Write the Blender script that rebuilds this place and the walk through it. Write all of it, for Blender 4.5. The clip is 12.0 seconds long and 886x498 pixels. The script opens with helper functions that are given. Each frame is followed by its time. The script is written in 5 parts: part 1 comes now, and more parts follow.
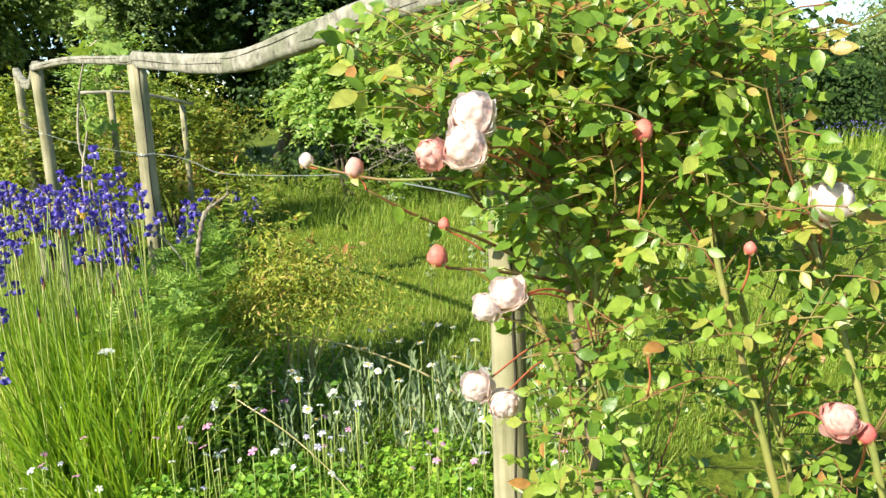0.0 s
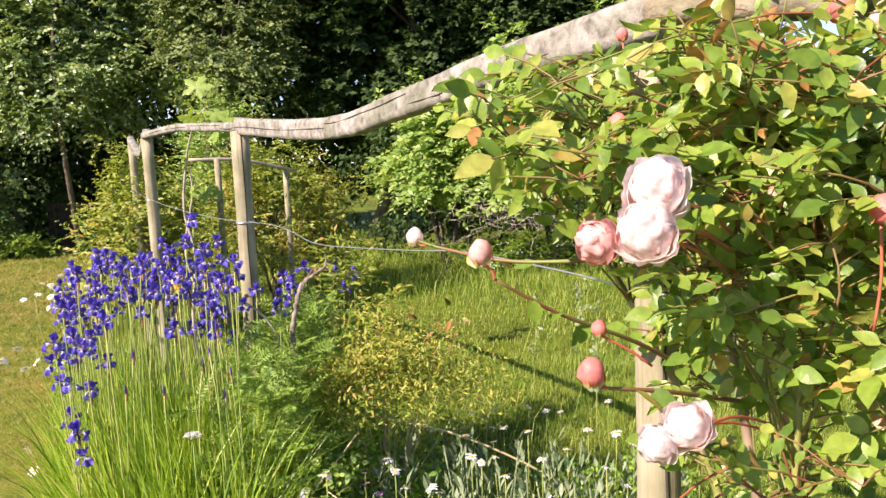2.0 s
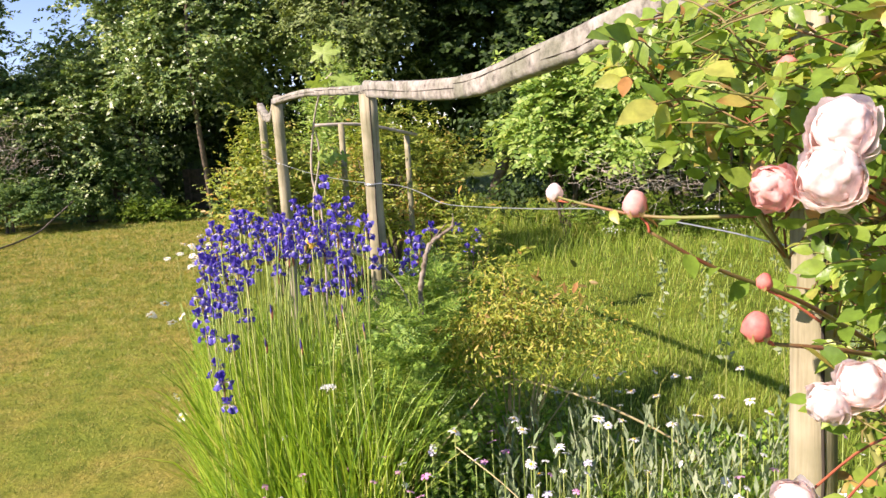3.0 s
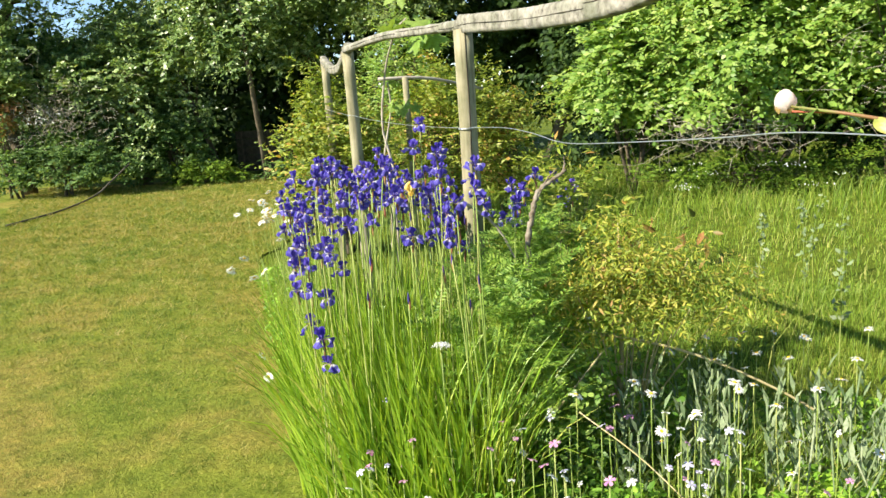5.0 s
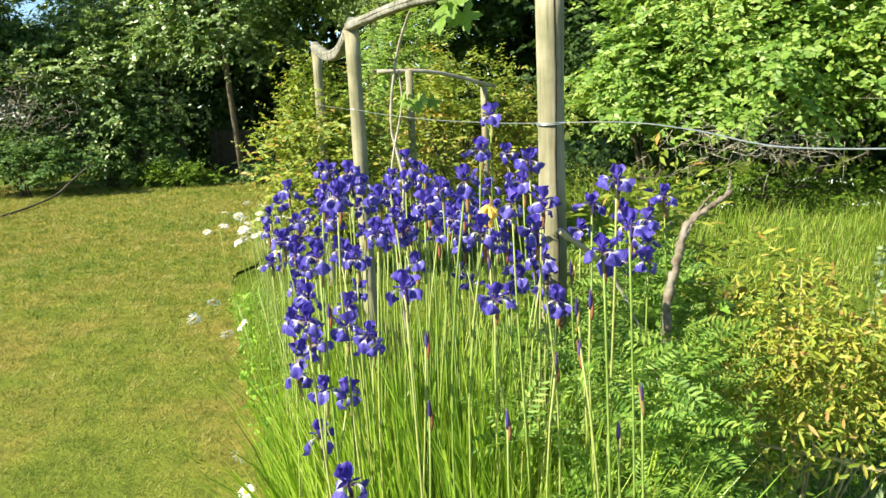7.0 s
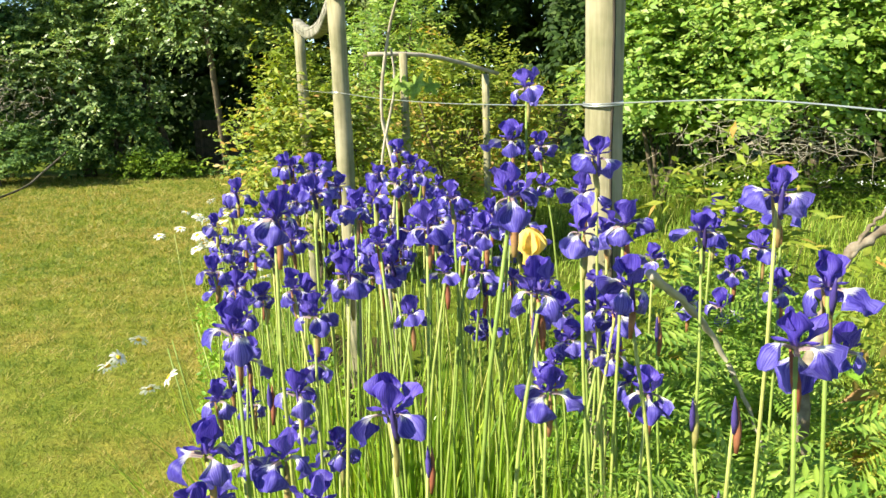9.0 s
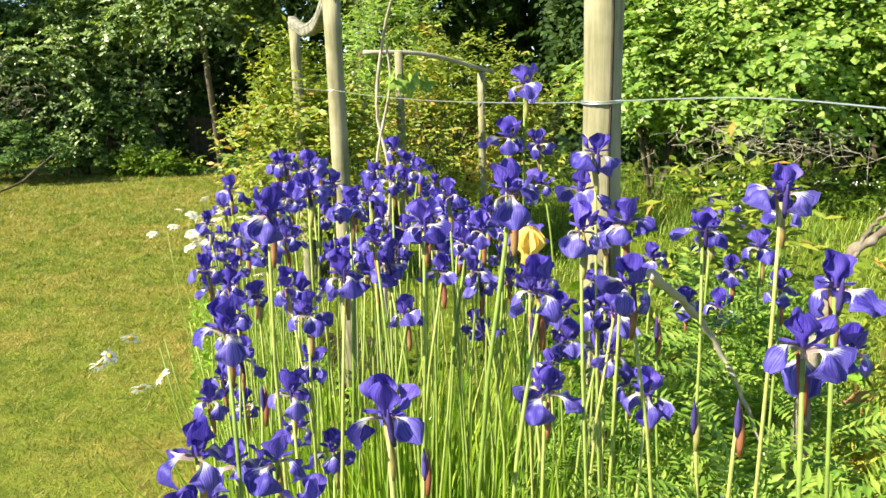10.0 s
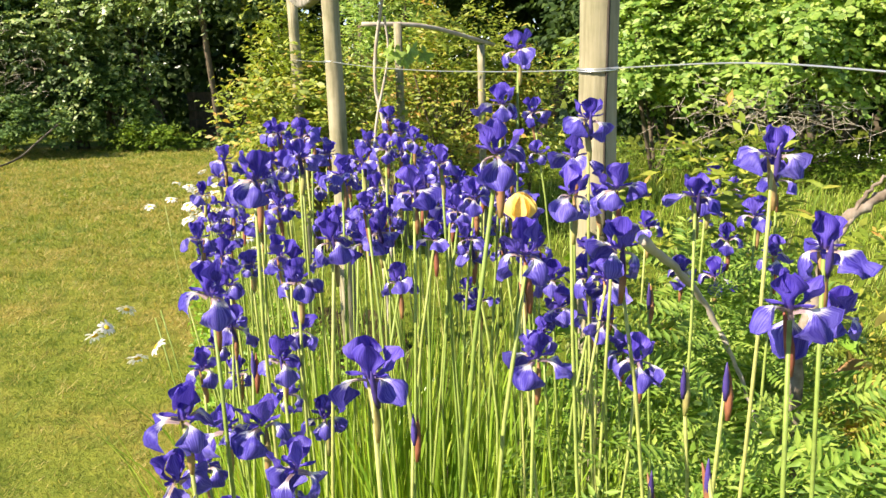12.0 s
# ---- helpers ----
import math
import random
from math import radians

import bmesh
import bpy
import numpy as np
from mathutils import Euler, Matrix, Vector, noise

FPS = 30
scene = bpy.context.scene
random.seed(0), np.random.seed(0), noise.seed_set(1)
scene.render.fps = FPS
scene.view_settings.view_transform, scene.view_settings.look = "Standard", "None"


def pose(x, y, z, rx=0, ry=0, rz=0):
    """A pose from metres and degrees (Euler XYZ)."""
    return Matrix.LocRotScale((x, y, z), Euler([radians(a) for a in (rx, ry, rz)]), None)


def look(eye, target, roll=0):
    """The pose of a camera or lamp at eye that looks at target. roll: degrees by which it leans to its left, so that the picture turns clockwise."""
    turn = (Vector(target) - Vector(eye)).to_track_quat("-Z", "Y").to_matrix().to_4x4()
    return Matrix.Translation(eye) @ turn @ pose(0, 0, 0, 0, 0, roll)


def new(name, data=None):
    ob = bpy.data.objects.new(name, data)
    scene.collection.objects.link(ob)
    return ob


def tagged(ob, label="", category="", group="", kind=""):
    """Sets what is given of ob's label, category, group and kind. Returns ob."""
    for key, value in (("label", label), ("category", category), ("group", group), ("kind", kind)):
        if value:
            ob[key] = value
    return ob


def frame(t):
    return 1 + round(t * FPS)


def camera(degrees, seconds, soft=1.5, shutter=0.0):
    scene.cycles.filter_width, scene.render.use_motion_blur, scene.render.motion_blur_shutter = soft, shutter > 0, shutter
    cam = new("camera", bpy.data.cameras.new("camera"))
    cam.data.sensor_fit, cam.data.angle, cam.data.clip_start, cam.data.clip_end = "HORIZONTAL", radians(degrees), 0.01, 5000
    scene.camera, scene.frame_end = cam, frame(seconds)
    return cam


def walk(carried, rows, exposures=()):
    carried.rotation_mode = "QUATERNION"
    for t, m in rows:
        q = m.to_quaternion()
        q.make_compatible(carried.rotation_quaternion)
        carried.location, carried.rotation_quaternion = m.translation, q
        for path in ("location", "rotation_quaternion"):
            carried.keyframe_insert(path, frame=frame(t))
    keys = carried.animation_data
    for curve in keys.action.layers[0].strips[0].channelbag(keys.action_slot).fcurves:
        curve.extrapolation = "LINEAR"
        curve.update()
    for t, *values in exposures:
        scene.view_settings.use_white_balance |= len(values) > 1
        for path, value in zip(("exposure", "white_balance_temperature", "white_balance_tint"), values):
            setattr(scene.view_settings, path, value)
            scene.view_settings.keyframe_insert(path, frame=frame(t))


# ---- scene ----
cam = camera(57.8, 12.0, soft=1.5)
LIGHTING = [(0, 1.34, 6750, 4), (0.5, 1.32, 6750, 7), (1.5, 1.36, 6800, 27), (2.5, 1.38, 6800, 32), (3.2, 1.37, 6800, 30), (4.8, 1.37, 6750, 9), (7.7, 1.46, 6750, 4), (9.5, 1.55, 7150, 4), (11, 1.54, 7150, 8), (12, 1.53, 7150, 18)]
PATH = [
    (0, (-0.014, 0.042, 1.635), (0.004, 1.999, 1.224), -2.4),
    (0.5, (-0.038, 0.181, 1.648), (0.059, 2.151, 1.315), -1.2),
    (1, (-0.037, 0.272, 1.646), (0.058, 2.254, 1.4), -1.2),
    (1.5, (-0.051, 0.304, 1.646), (-0.044, 2.293, 1.438), -1.5),
    (2, (-0.076, 0.31, 1.632), (-0.287, 2.284, 1.392), -2.5),
    (2.5, (-0.104, 0.307, 1.624), (-0.516, 2.244, 1.341), -3.6),
    (3, (-0.12, 0.303, 1.618), (-0.615, 2.215, 1.306), -3.4),
    (3.2, (-0.122, 0.303, 1.617), (-0.634, 2.209, 1.297), -3.4),
    (4.8, (-0.339, 0.422, 1.534), (-0.938, 2.29, 1.145), -3.9),
    (5, (-0.414, 0.481, 1.532), (-1.015, 2.348, 1.14), -4.1),
    (5.5, (-0.588, 0.703, 1.502), (-1.185, 2.571, 1.109), -4.2),
    (6, (-0.72, 0.974, 1.496), (-1.31, 2.844, 1.104), -4.3),
    (6.5, (-0.842, 1.198, 1.463), (-1.405, 3.077, 1.073), -3.3),
    (7, (-0.991, 1.446, 1.459), (-1.531, 3.334, 1.079), -2.6),
    (7.5, (-1.086, 1.656, 1.443), (-1.617, 3.547, 1.07), -2.5),
    (7.7, (-1.115, 1.755, 1.438), (-1.642, 3.648, 1.064), -2.6),
    (9.5, (-1.204, 2.098, 1.402), (-1.719, 3.989, 1.002), -1.5),
    (10, (-1.207, 2.098, 1.402), (-1.714, 3.992, 1.004), -1.5),
    (10.5, (-1.21, 2.127, 1.399), (-1.714, 4.021, 1.002), -1.6),
    (11, (-1.204, 2.111, 1.397), (-1.712, 4.001, 0.981), -1.9),
    (11.5, (-1.198, 2.109, 1.391), (-1.709, 3.99, 0.945), -1.9),
    (12, (-1.195, 2.106, 1.389), (-1.704, 3.986, 0.931), -1.6),
]
walk(cam, [(t, look(eye, target, roll)) for t, eye, target, roll in PATH], exposures=LIGHTING)

# ---- light ----
SUN_FROM = Vector((-0.60, -0.62, 0.64)).normalized()
SUN_STRENGTH, SKY_STRENGTH = 4.5, 0.085
world = bpy.data.worlds.new("sky")
scene.world = world
world.use_nodes = True
sky = world.node_tree.nodes.new("ShaderNodeTexSky")
sky.sky_type, sky.sun_disc, sky.dust_density = "NISHITA", False, 0.0
sky.ozone_density, sky.altitude = 3.0, 2500
sky.sun_elevation = math.asin(SUN_FROM.z)
sky.sun_rotation = math.atan2(SUN_FROM.x, SUN_FROM.y)
world.node_tree.links.new(sky.outputs[0], world.node_tree.nodes["Background"].inputs[0])
world.node_tree.nodes["Background"].inputs[1].default_value = SKY_STRENGTH
sun_data = bpy.data.lights.new("sun", "SUN")
sun_data.energy, sun_data.angle, sun_data.color = SUN_STRENGTH, radians(0.5), (1.0, 0.93, 0.80)
sun = new("sun", sun_data)
sun.matrix_world = look(SUN_FROM * 30, (0, 0, 0))

RNG = np.random.default_rng(7)


# ---- materials ----
def ramp(nt, stops):
    r = nt.nodes.new("ShaderNodeValToRGB")
    while len(r.color_ramp.elements) < len(stops):
        r.color_ramp.elements.new(0.5)
    for e, (p, c) in zip(r.color_ramp.elements, stops):
        e.position, e.color = p, (*c, 1)
    return r


def noise_tex(nt, scale, detail=4, coords=None, rough=0.55):
    n = nt.nodes.new("ShaderNodeTexNoise")
    n.inputs["Scale"].default_value, n.inputs["Detail"].default_value = scale, detail
    n.inputs["Roughness"].default_value = rough
    if coords:
        nt.links.new(coords, n.inputs["Vector"])
    return n


def mixed(nt, kind, fac, a, b):
    m = nt.nodes.new("ShaderNodeMix")
    m.data_type, m.blend_type = "RGBA", kind
    for sock, v in ((m.inputs[0], fac), (m.inputs[6], a), (m.inputs[7], b)):
        if isinstance(v, (int, float)):
            sock.default_value = v
        elif isinstance(v, tuple):
            sock.default_value = (*v, 1)
        else:
            nt.links.new(v, sock)
    return m.outputs[2]


def blank(name, rough=0.6, spec=0.4):
    m = bpy.data.materials.new(name)
    m.use_nodes = True
    b = m.node_tree.nodes["Principled BSDF"]
    b.inputs["Roughness"].default_value = rough
    b.inputs["Specular IOR Level"].default_value = spec
    return m, m.node_tree, b


def bump(nt, bsdf, height, strength, dist):
    n = nt.nodes.new("ShaderNodeBump")
    n.inputs["Strength"].default_value, n.inputs["Distance"].default_value = strength, dist
    nt.links.new(height, n.inputs["Height"])
    nt.links.new(n.outputs[0], bsdf.inputs["Normal"])


def leafy(name, stops, trans=0.35, rough=0.45, spec=0.4, island=True, vein=0.0, patch=0.6, glow=(1.25, 1.2, 0.6), patch_scale=1.7):
    """Leaf or petal: colour varied leaf by leaf and in patches, and some light let through."""
    m, nt, b = blank(name, rough, spec)
    if island:
        rnd = nt.nodes.new("ShaderNodeNewGeometry").outputs["Random Per Island"]
    else:
        rnd = nt.nodes.new("ShaderNodeObjectInfo").outputs["Random"]
    r = ramp(nt, stops)
    geo = nt.nodes.new("ShaderNodeNewGeometry")
    n = noise_tex(nt, patch_scale, 4, geo.outputs["Position"])
    add = nt.nodes.new("ShaderNodeMath")
    add.operation = "MULTIPLY_ADD"
    nt.links.new(n.outputs[0], add.inputs[0])
    add.inputs[1].default_value = patch * 2
    sub = nt.nodes.new("ShaderNodeMath")
    sub.operation = "SUBTRACT"
    nt.links.new(rnd, sub.inputs[0])
    sub.inputs[1].default_value = patch
    nt.links.new(sub.outputs[0], add.inputs[2])
    nt.links.new(add.outputs[0], r.inputs[0])
    fine = noise_tex(nt, 90, 3, geo.outputs["Position"])
    mott = ramp(nt, [(0.3, (0.75, 0.75, 0.75)), (0.7, (1.12, 1.12, 1.12))])
    nt.links.new(fine.outputs[0], mott.inputs[0])
    col = mixed(nt, "MULTIPLY", 1.0, r.outputs[0], mott.outputs[0])
    nt.links.new(col, b.inputs["Base Color"])
    if vein:
        bump(nt, b, fine.outputs[0], vein, 0.002)
    t = nt.nodes.new("ShaderNodeBsdfTranslucent")
    warm = mixed(nt, "MULTIPLY", 1.0, col, glow)
    nt.links.new(warm, t.inputs["Color"])
    mx = nt.nodes.new("ShaderNodeMixShader")
    mx.inputs[0].default_value = trans
    nt.links.new(b.outputs[0], mx.inputs[1])
    nt.links.new(t.outputs[0], mx.inputs[2])
    nt.links.new(mx.outputs[0], nt.nodes["Material Output"].inputs["Surface"])
    return m


def wood(name, dark, mid, light, stretch=(1, 1, 0.06), scale=60, strength=0.5):
    m, nt, b = blank(name, 0.85, 0.2)
    tc = nt.nodes.new("ShaderNodeTexCoord")
    mp = nt.nodes.new("ShaderNodeMapping")
    mp.inputs["Scale"].default_value = stretch
    nt.links.new(tc.outputs["Object"], mp.inputs["Vector"])
    grain = noise_tex(nt, scale, 6, mp.outputs[0], 0.65)
    blot = noise_tex(nt, 7, 4, tc.outputs["Object"])
    r = ramp(nt, [(0.28, dark), (0.48, mid), (0.72, light)])
    nt.links.new(grain.outputs[0], r.inputs[0])
    s = ramp(nt, [(0.35, (0.62, 0.66, 0.55)), (0.6, (1.05, 1.03, 1.0))])
    nt.links.new(blot.outputs[0], s.inputs[0])
    nt.links.new(mixed(nt, "MULTIPLY", 1.0, r.outputs[0], s.outputs[0]), b.inputs["Base Color"])
    bump(nt, b, grain.outputs[0], strength, 0.006)
    return m


def plain(name, stops, scale=30, rough=0.7, spec=0.3, strength=0.2):
    m, nt, b = blank(name, rough, spec)
    tc = nt.nodes.new("ShaderNodeTexCoord")
    n = noise_tex(nt, scale, 5, tc.outputs["Object"])
    r = ramp(nt, stops)
    nt.links.new(n.outputs[0], r.inputs[0])
    nt.links.new(r.outputs[0], b.inputs["Base Color"])
    bump(nt, b, n.outputs[0], strength, 0.004)
    return m


def ground_material(name, coarse, fine, fine_scale, strength):
    m, nt, b = blank(name, 0.95, 0.1)
    geo = nt.nodes.new("ShaderNodeNewGeometry")
    n1 = noise_tex(nt, 0.55, 5, geo.outputs["Position"], 0.6)
    n2 = noise_tex(nt, fine_scale, 6, geo.outputs["Position"], 0.7)
    r1, r2 = ramp(nt, coarse), ramp(nt, fine)
    nt.links.new(n1.outputs[0], r1.inputs[0])
    nt.links.new(n2.outputs[0], r2.inputs[0])
    n3, r3 = noise_tex(nt, 7, 5, geo.outputs["Position"], 0.7), ramp(nt, [(0.34, (0.58, 0.64, 0.55)), (0.5, (1.0, 1.0, 1.0)), (0.66, (1.3, 1.2, 1.25))])
    nt.links.new(n3.outputs[0], r3.inputs[0])
    both = mixed(nt, "MULTIPLY", 1.0, r1.outputs[0], r2.outputs[0])
    nt.links.new(mixed(nt, "MULTIPLY", 1.0, both, r3.outputs[0]), b.inputs["Base Color"])
    bump(nt, b, n2.outputs[0], strength, 0.03)
    return m


M_GROUND = ground_material("meadow_ground", [(0.3, (0.092, 0.134, 0.0175)), (0.6, (0.156, 0.206, 0.0245)), (0.8, (0.202, 0.216, 0.042))],
                           [(0.3, (0.55, 0.55, 0.5)), (0.7, (1.1, 1.1, 1.0))], 25, 0.8)
M_LAWN = ground_material("lawn_turf", [(0.3, (0.12, 0.175, 0.024)), (0.45, (0.20, 0.235, 0.036)), (0.56, (0.29, 0.24, 0.06)), (0.66, (0.21, 0.23, 0.04)), (0.8, (0.15, 0.20, 0.028))],
                         [(0.25, (0.5, 0.55, 0.4)), (0.5, (0.9, 0.92, 0.85)), (0.8, (1.25, 1.2, 1.0))], 30, 0.9)
M_SOIL = ground_material("bed_soil", [(0.3, (0.05, 0.04, 0.02)), (0.7, (0.09, 0.075, 0.035))], [(0.3, (0.6, 0.6, 0.6)), (0.7, (1.2, 1.2, 1.1))], 35, 0.9)
M_LAWN_BLADE = leafy("lawn_blade", [(0.0, (0.10, 0.165, 0.022)), (0.3, (0.19, 0.25, 0.036)), (0.6, (0.30, 0.32, 0.058)), (0.8, (0.38, 0.34, 0.09)), (1.0, (0.48, 0.40, 0.15))], 0.35, 0.6, 0.3, patch=1.5, patch_scale=4.5)
M_MEADOW = leafy("meadow_blade", [(0.0, (0.13, 0.235, 0.025)), (0.5, (0.25, 0.38, 0.045)), (0.85, (0.38, 0.47, 0.08)), (1.0, (0.55, 0.54, 0.17))], 0.4, 0.5)
M_IRIS_LEAF = leafy("iris_leaf", [(0.0, (0.14, 0.27, 0.026)), (0.5, (0.285, 0.45, 0.045)), (0.9, (0.45, 0.58, 0.08)), (1.0, (0.60, 0.60, 0.16))], 0.4, 0.4, 0.5)
M_STEM = leafy("iris_stem", [(0.0, (0.216, 0.312, 0.06)), (0.6, (0.312, 0.396, 0.096)), (1.0, (0.432, 0.444, 0.144))], 0.15, 0.5, island=False)
M_HERB = leafy("herb_leaf", [(0.0, (0.103, 0.23, 0.0235)), (0.5, (0.205, 0.403, 0.0392)), (1.0, (0.377, 0.576, 0.0653))], 0.35, 0.5)
M_FERN = leafy("feathery_leaf", [(0.0, (0.09, 0.195, 0.028)), (0.5, (0.19, 0.34, 0.048)), (1.0, (0.36, 0.49, 0.09))], 0.4, 0.55)
M_SILVER = leafy("silver_leaf", [(0.0, (0.16, 0.235, 0.11)), (0.6, (0.26, 0.335, 0.175)), (1.0, (0.36, 0.42, 0.26))], 0.3, 0.8, 0.2)
M_GOLD = leafy("golden_leaf", [(0.0, (0.14, 0.24, 0.03)), (0.38, (0.32, 0.39, 0.05)), (0.72, (0.47, 0.46, 0.07)), (0.92, (0.54, 0.47, 0.10)), (1.0, (0.46, 0.27, 0.09))], 0.4, 0.5, patch=0.3)
M_GOLDSHRUB = leafy("yellow_green_leaf", [(0.0, (0.14, 0.215, 0.022)), (0.5, (0.265, 0.34, 0.042)), (0.85, (0.40, 0.43, 0.07)), (1.0, (0.50, 0.30, 0.08))], 0.4, 0.5)
M_LIGHT = leafy("bright_leaf", [(0.0, (0.13, 0.255, 0.042)), (0.5, (0.255, 0.405, 0.075)), (1.0, (0.42, 0.53, 0.14))], 0.42, 0.45)
M_MID = leafy("hedge_leaf", [(0.0, (0.0547, 0.116, 0.0124)), (0.5, (0.121, 0.218, 0.0208)), (1.0, (0.243, 0.354, 0.0416))], 0.35, 0.6, 0.2)
M_IVY = leafy("ivy_leaf", [(0.0, (0.085, 0.155, 0.042)), (0.5, (0.19, 0.30, 0.085)), (0.8, (0.33, 0.44, 0.15)), (1.0, (0.48, 0.56, 0.26))], 0.32, 0.38, 0.5, patch=0.45)
# Dark ivy green with the hedge-foot shade put into the colour as well.
M_DARKMID = leafy("shade_toned_leaf", [(0.0, (0.04, 0.09, 0.025)), (0.5, (0.09, 0.175, 0.045)), (1.0, (0.18, 0.28, 0.075))], 0.3, 0.6, 0.2)
# Dark evergreens' own tone; it also stands for shade in backing hedges, undergrowth.
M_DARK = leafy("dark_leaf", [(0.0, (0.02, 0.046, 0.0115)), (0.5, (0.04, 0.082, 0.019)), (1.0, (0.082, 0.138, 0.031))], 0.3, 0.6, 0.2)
M_GREY = leafy("grey_green_leaf", [(0.0, (0.08, 0.13, 0.032)), (0.5, (0.155, 0.225, 0.06)), (1.0, (0.25, 0.32, 0.10))], 0.3, 0.6)
M_VINE = leafy("vine_leaf", [(0.0, (0.22, 0.36, 0.06)), (1.0, (0.36, 0.49, 0.12))], 0.45, 0.5, island=False, vein=0.4)
M_RUST = leafy("rust_leaf", [(0.0, (0.12, 0.14, 0.03)), (0.5, (0.30, 0.20, 0.06)), (1.0, (0.42, 0.20, 0.08))], 0.35, 0.5)
ROSE_STOPS = [(0.0, (0.11, 0.215, 0.03)), (0.4, (0.21, 0.34, 0.045)), (0.8, (0.33, 0.44, 0.07)), (0.93, (0.44, 0.45, 0.10)), (1.0, (0.48, 0.24, 0.08))]
M_ROSE_LEAF = leafy("rose_leaf", ROSE_STOPS, 0.45, 0.38, 0.5, patch=0.3, vein=0.5, patch_scale=6.0)
M_ROSE_PIECE = leafy("rose_leaf_single", ROSE_STOPS, 0.45, 0.38, 0.5, island=False, patch=0.3, vein=0.5, patch_scale=6.0)
M_CANE = plain("rose_cane", [(0.3, (0.16, 0.19, 0.05)), (0.55, (0.27, 0.27, 0.08)), (0.75, (0.25, 0.15, 0.08))], 14, 0.5)
M_SHOOT = plain("rose_shoot", [(0.35, (0.22, 0.07, 0.04)), (0.5, (0.19, 0.14, 0.05)), (0.68, (0.16, 0.21, 0.05))], 9, 0.5)
M_REDSTALK = plain("rose_stalk", [(0.3, (0.42, 0.08, 0.05)), (0.7, (0.48, 0.17, 0.08))], 12, 0.45)
M_OLDSTEM = plain("old_stem", [(0.3, (0.10, 0.075, 0.05)), (0.7, (0.32, 0.24, 0.15))], 10, 0.85, 0.2, 0.6)
M_PETAL = leafy("rose_petal", [(0.0, (0.92, 0.76, 0.71)), (0.4, (0.95, 0.88, 0.85)), (1.0, (0.96, 0.94, 0.92))], 0.55, 0.75, 0.1, patch=0.6, glow=(1.0, 0.86, 0.82), patch_scale=28)
M_PETAL_PINK = leafy("rose_petal_pink", [(0.0, (0.78, 0.36, 0.34)), (0.6, (0.85, 0.52, 0.47)), (1.0, (0.9, 0.66, 0.60))], 0.4, 0.7, 0.2, patch=0.3, glow=(1.0, 0.8, 0.75))
M_BUD = leafy("rose_bud", [(0.0, (0.62, 0.07, 0.09)), (0.5, (0.74, 0.17, 0.15)), (1.0, (0.82, 0.38, 0.28))], 0.2, 0.55, 0.3, patch=0.6, glow=(1.0, 0.6, 0.5), patch_scale=40)
M_SEPAL = leafy("rose_sepal", [(0.0, (0.20, 0.22, 0.05)), (0.6, (0.38, 0.28, 0.10)), (1.0, (0.50, 0.27, 0.12))], 0.2, 0.55, patch=0.3)
M_SPATHE = leafy("iris_spathe", [(0.0, (0.28, 0.09, 0.05)), (0.5, (0.36, 0.18, 0.08)), (1.0, (0.36, 0.36, 0.12))], 0.25, 0.6, island=False, patch=0.5, patch_scale=30, vein=0.4)
M_IRISBUD = leafy("iris_bud", [(0.0, (0.05, 0.03, 0.14)), (1.0, (0.10, 0.07, 0.35))], 0.2, 0.5, island=False)
M_WHITE = leafy("white_ray", [(0.0, (0.80, 0.80, 0.76)), (1.0, (0.88, 0.88, 0.85))], 0.3, 0.6, glow=(1.0, 1.0, 0.95))
M_DISC = plain("yellow_disc", [(0.3, (0.72, 0.42, 0.02)), (0.7, (0.85, 0.58, 0.04))], 300, 0.8)
M_PINK = leafy("pink_petal", [(0.0, (0.55, 0.20, 0.42)), (1.0, (0.78, 0.45, 0.65))], 0.3, 0.6, glow=(1.0, 0.9, 1.0))
M_LILAC = leafy("lilac_petal", [(0.0, (0.45, 0.42, 0.70)), (1.0, (0.75, 0.72, 0.85))], 0.3, 0.6, glow=(1.0, 0.9, 1.0))
M_CREAM = leafy("yellow_petal", [(0.0, (0.85, 0.58, 0.10)), (1.0, (0.92, 0.74, 0.28))], 0.35, 0.5)
M_BLUEFAR = leafy("violet_petal", [(0.0, (0.10, 0.08, 0.42)), (1.0, (0.24, 0.20, 0.62))], 0.3, 0.6, glow=(1.0, 0.9, 1.0))
M_POST = wood("weathered_post", (0.18, 0.163, 0.101), (0.302, 0.274, 0.18), (0.374, 0.348, 0.245))
M_RAIL = wood("weathered_rail", (0.07, 0.065, 0.055), (0.27, 0.255, 0.22), (0.42, 0.40, 0.36), (1, 1, 1), 30, 1.0)
M_BARKRAIL = wood("bark_rail", (0.09, 0.075, 0.05), (0.27, 0.235, 0.155), (0.40, 0.36, 0.26), (1, 1, 1), 34, 1.0)
M_CRACK = plain("split_shadow_wood", [(0.3, (0.03, 0.025, 0.02)), (0.7, (0.06, 0.05, 0.035))], 30, 0.95)
M_BARK = plain("bark", [(0.3, (0.06, 0.05, 0.035)), (0.7, (0.16, 0.13, 0.09))], 12, 0.95, 0.1, 0.8)
M_TWIG = plain("dead_twig", [(0.3, (0.28, 0.24, 0.19)), (0.7, (0.48, 0.43, 0.35))], 12, 0.9, 0.1, 0.5)
M_DEADWOOD = plain("dead_wood", [(0.3, (0.09, 0.0675, 0.045)), (0.5, (0.21, 0.173, 0.128)), (0.75, (0.33, 0.3, 0.247))], 40, 0.9, 0.1, 0.9)
M_STRAW = plain("dry_stem", [(0.3, (0.36, 0.30, 0.13)), (0.7, (0.55, 0.47, 0.26))], 12, 0.8)
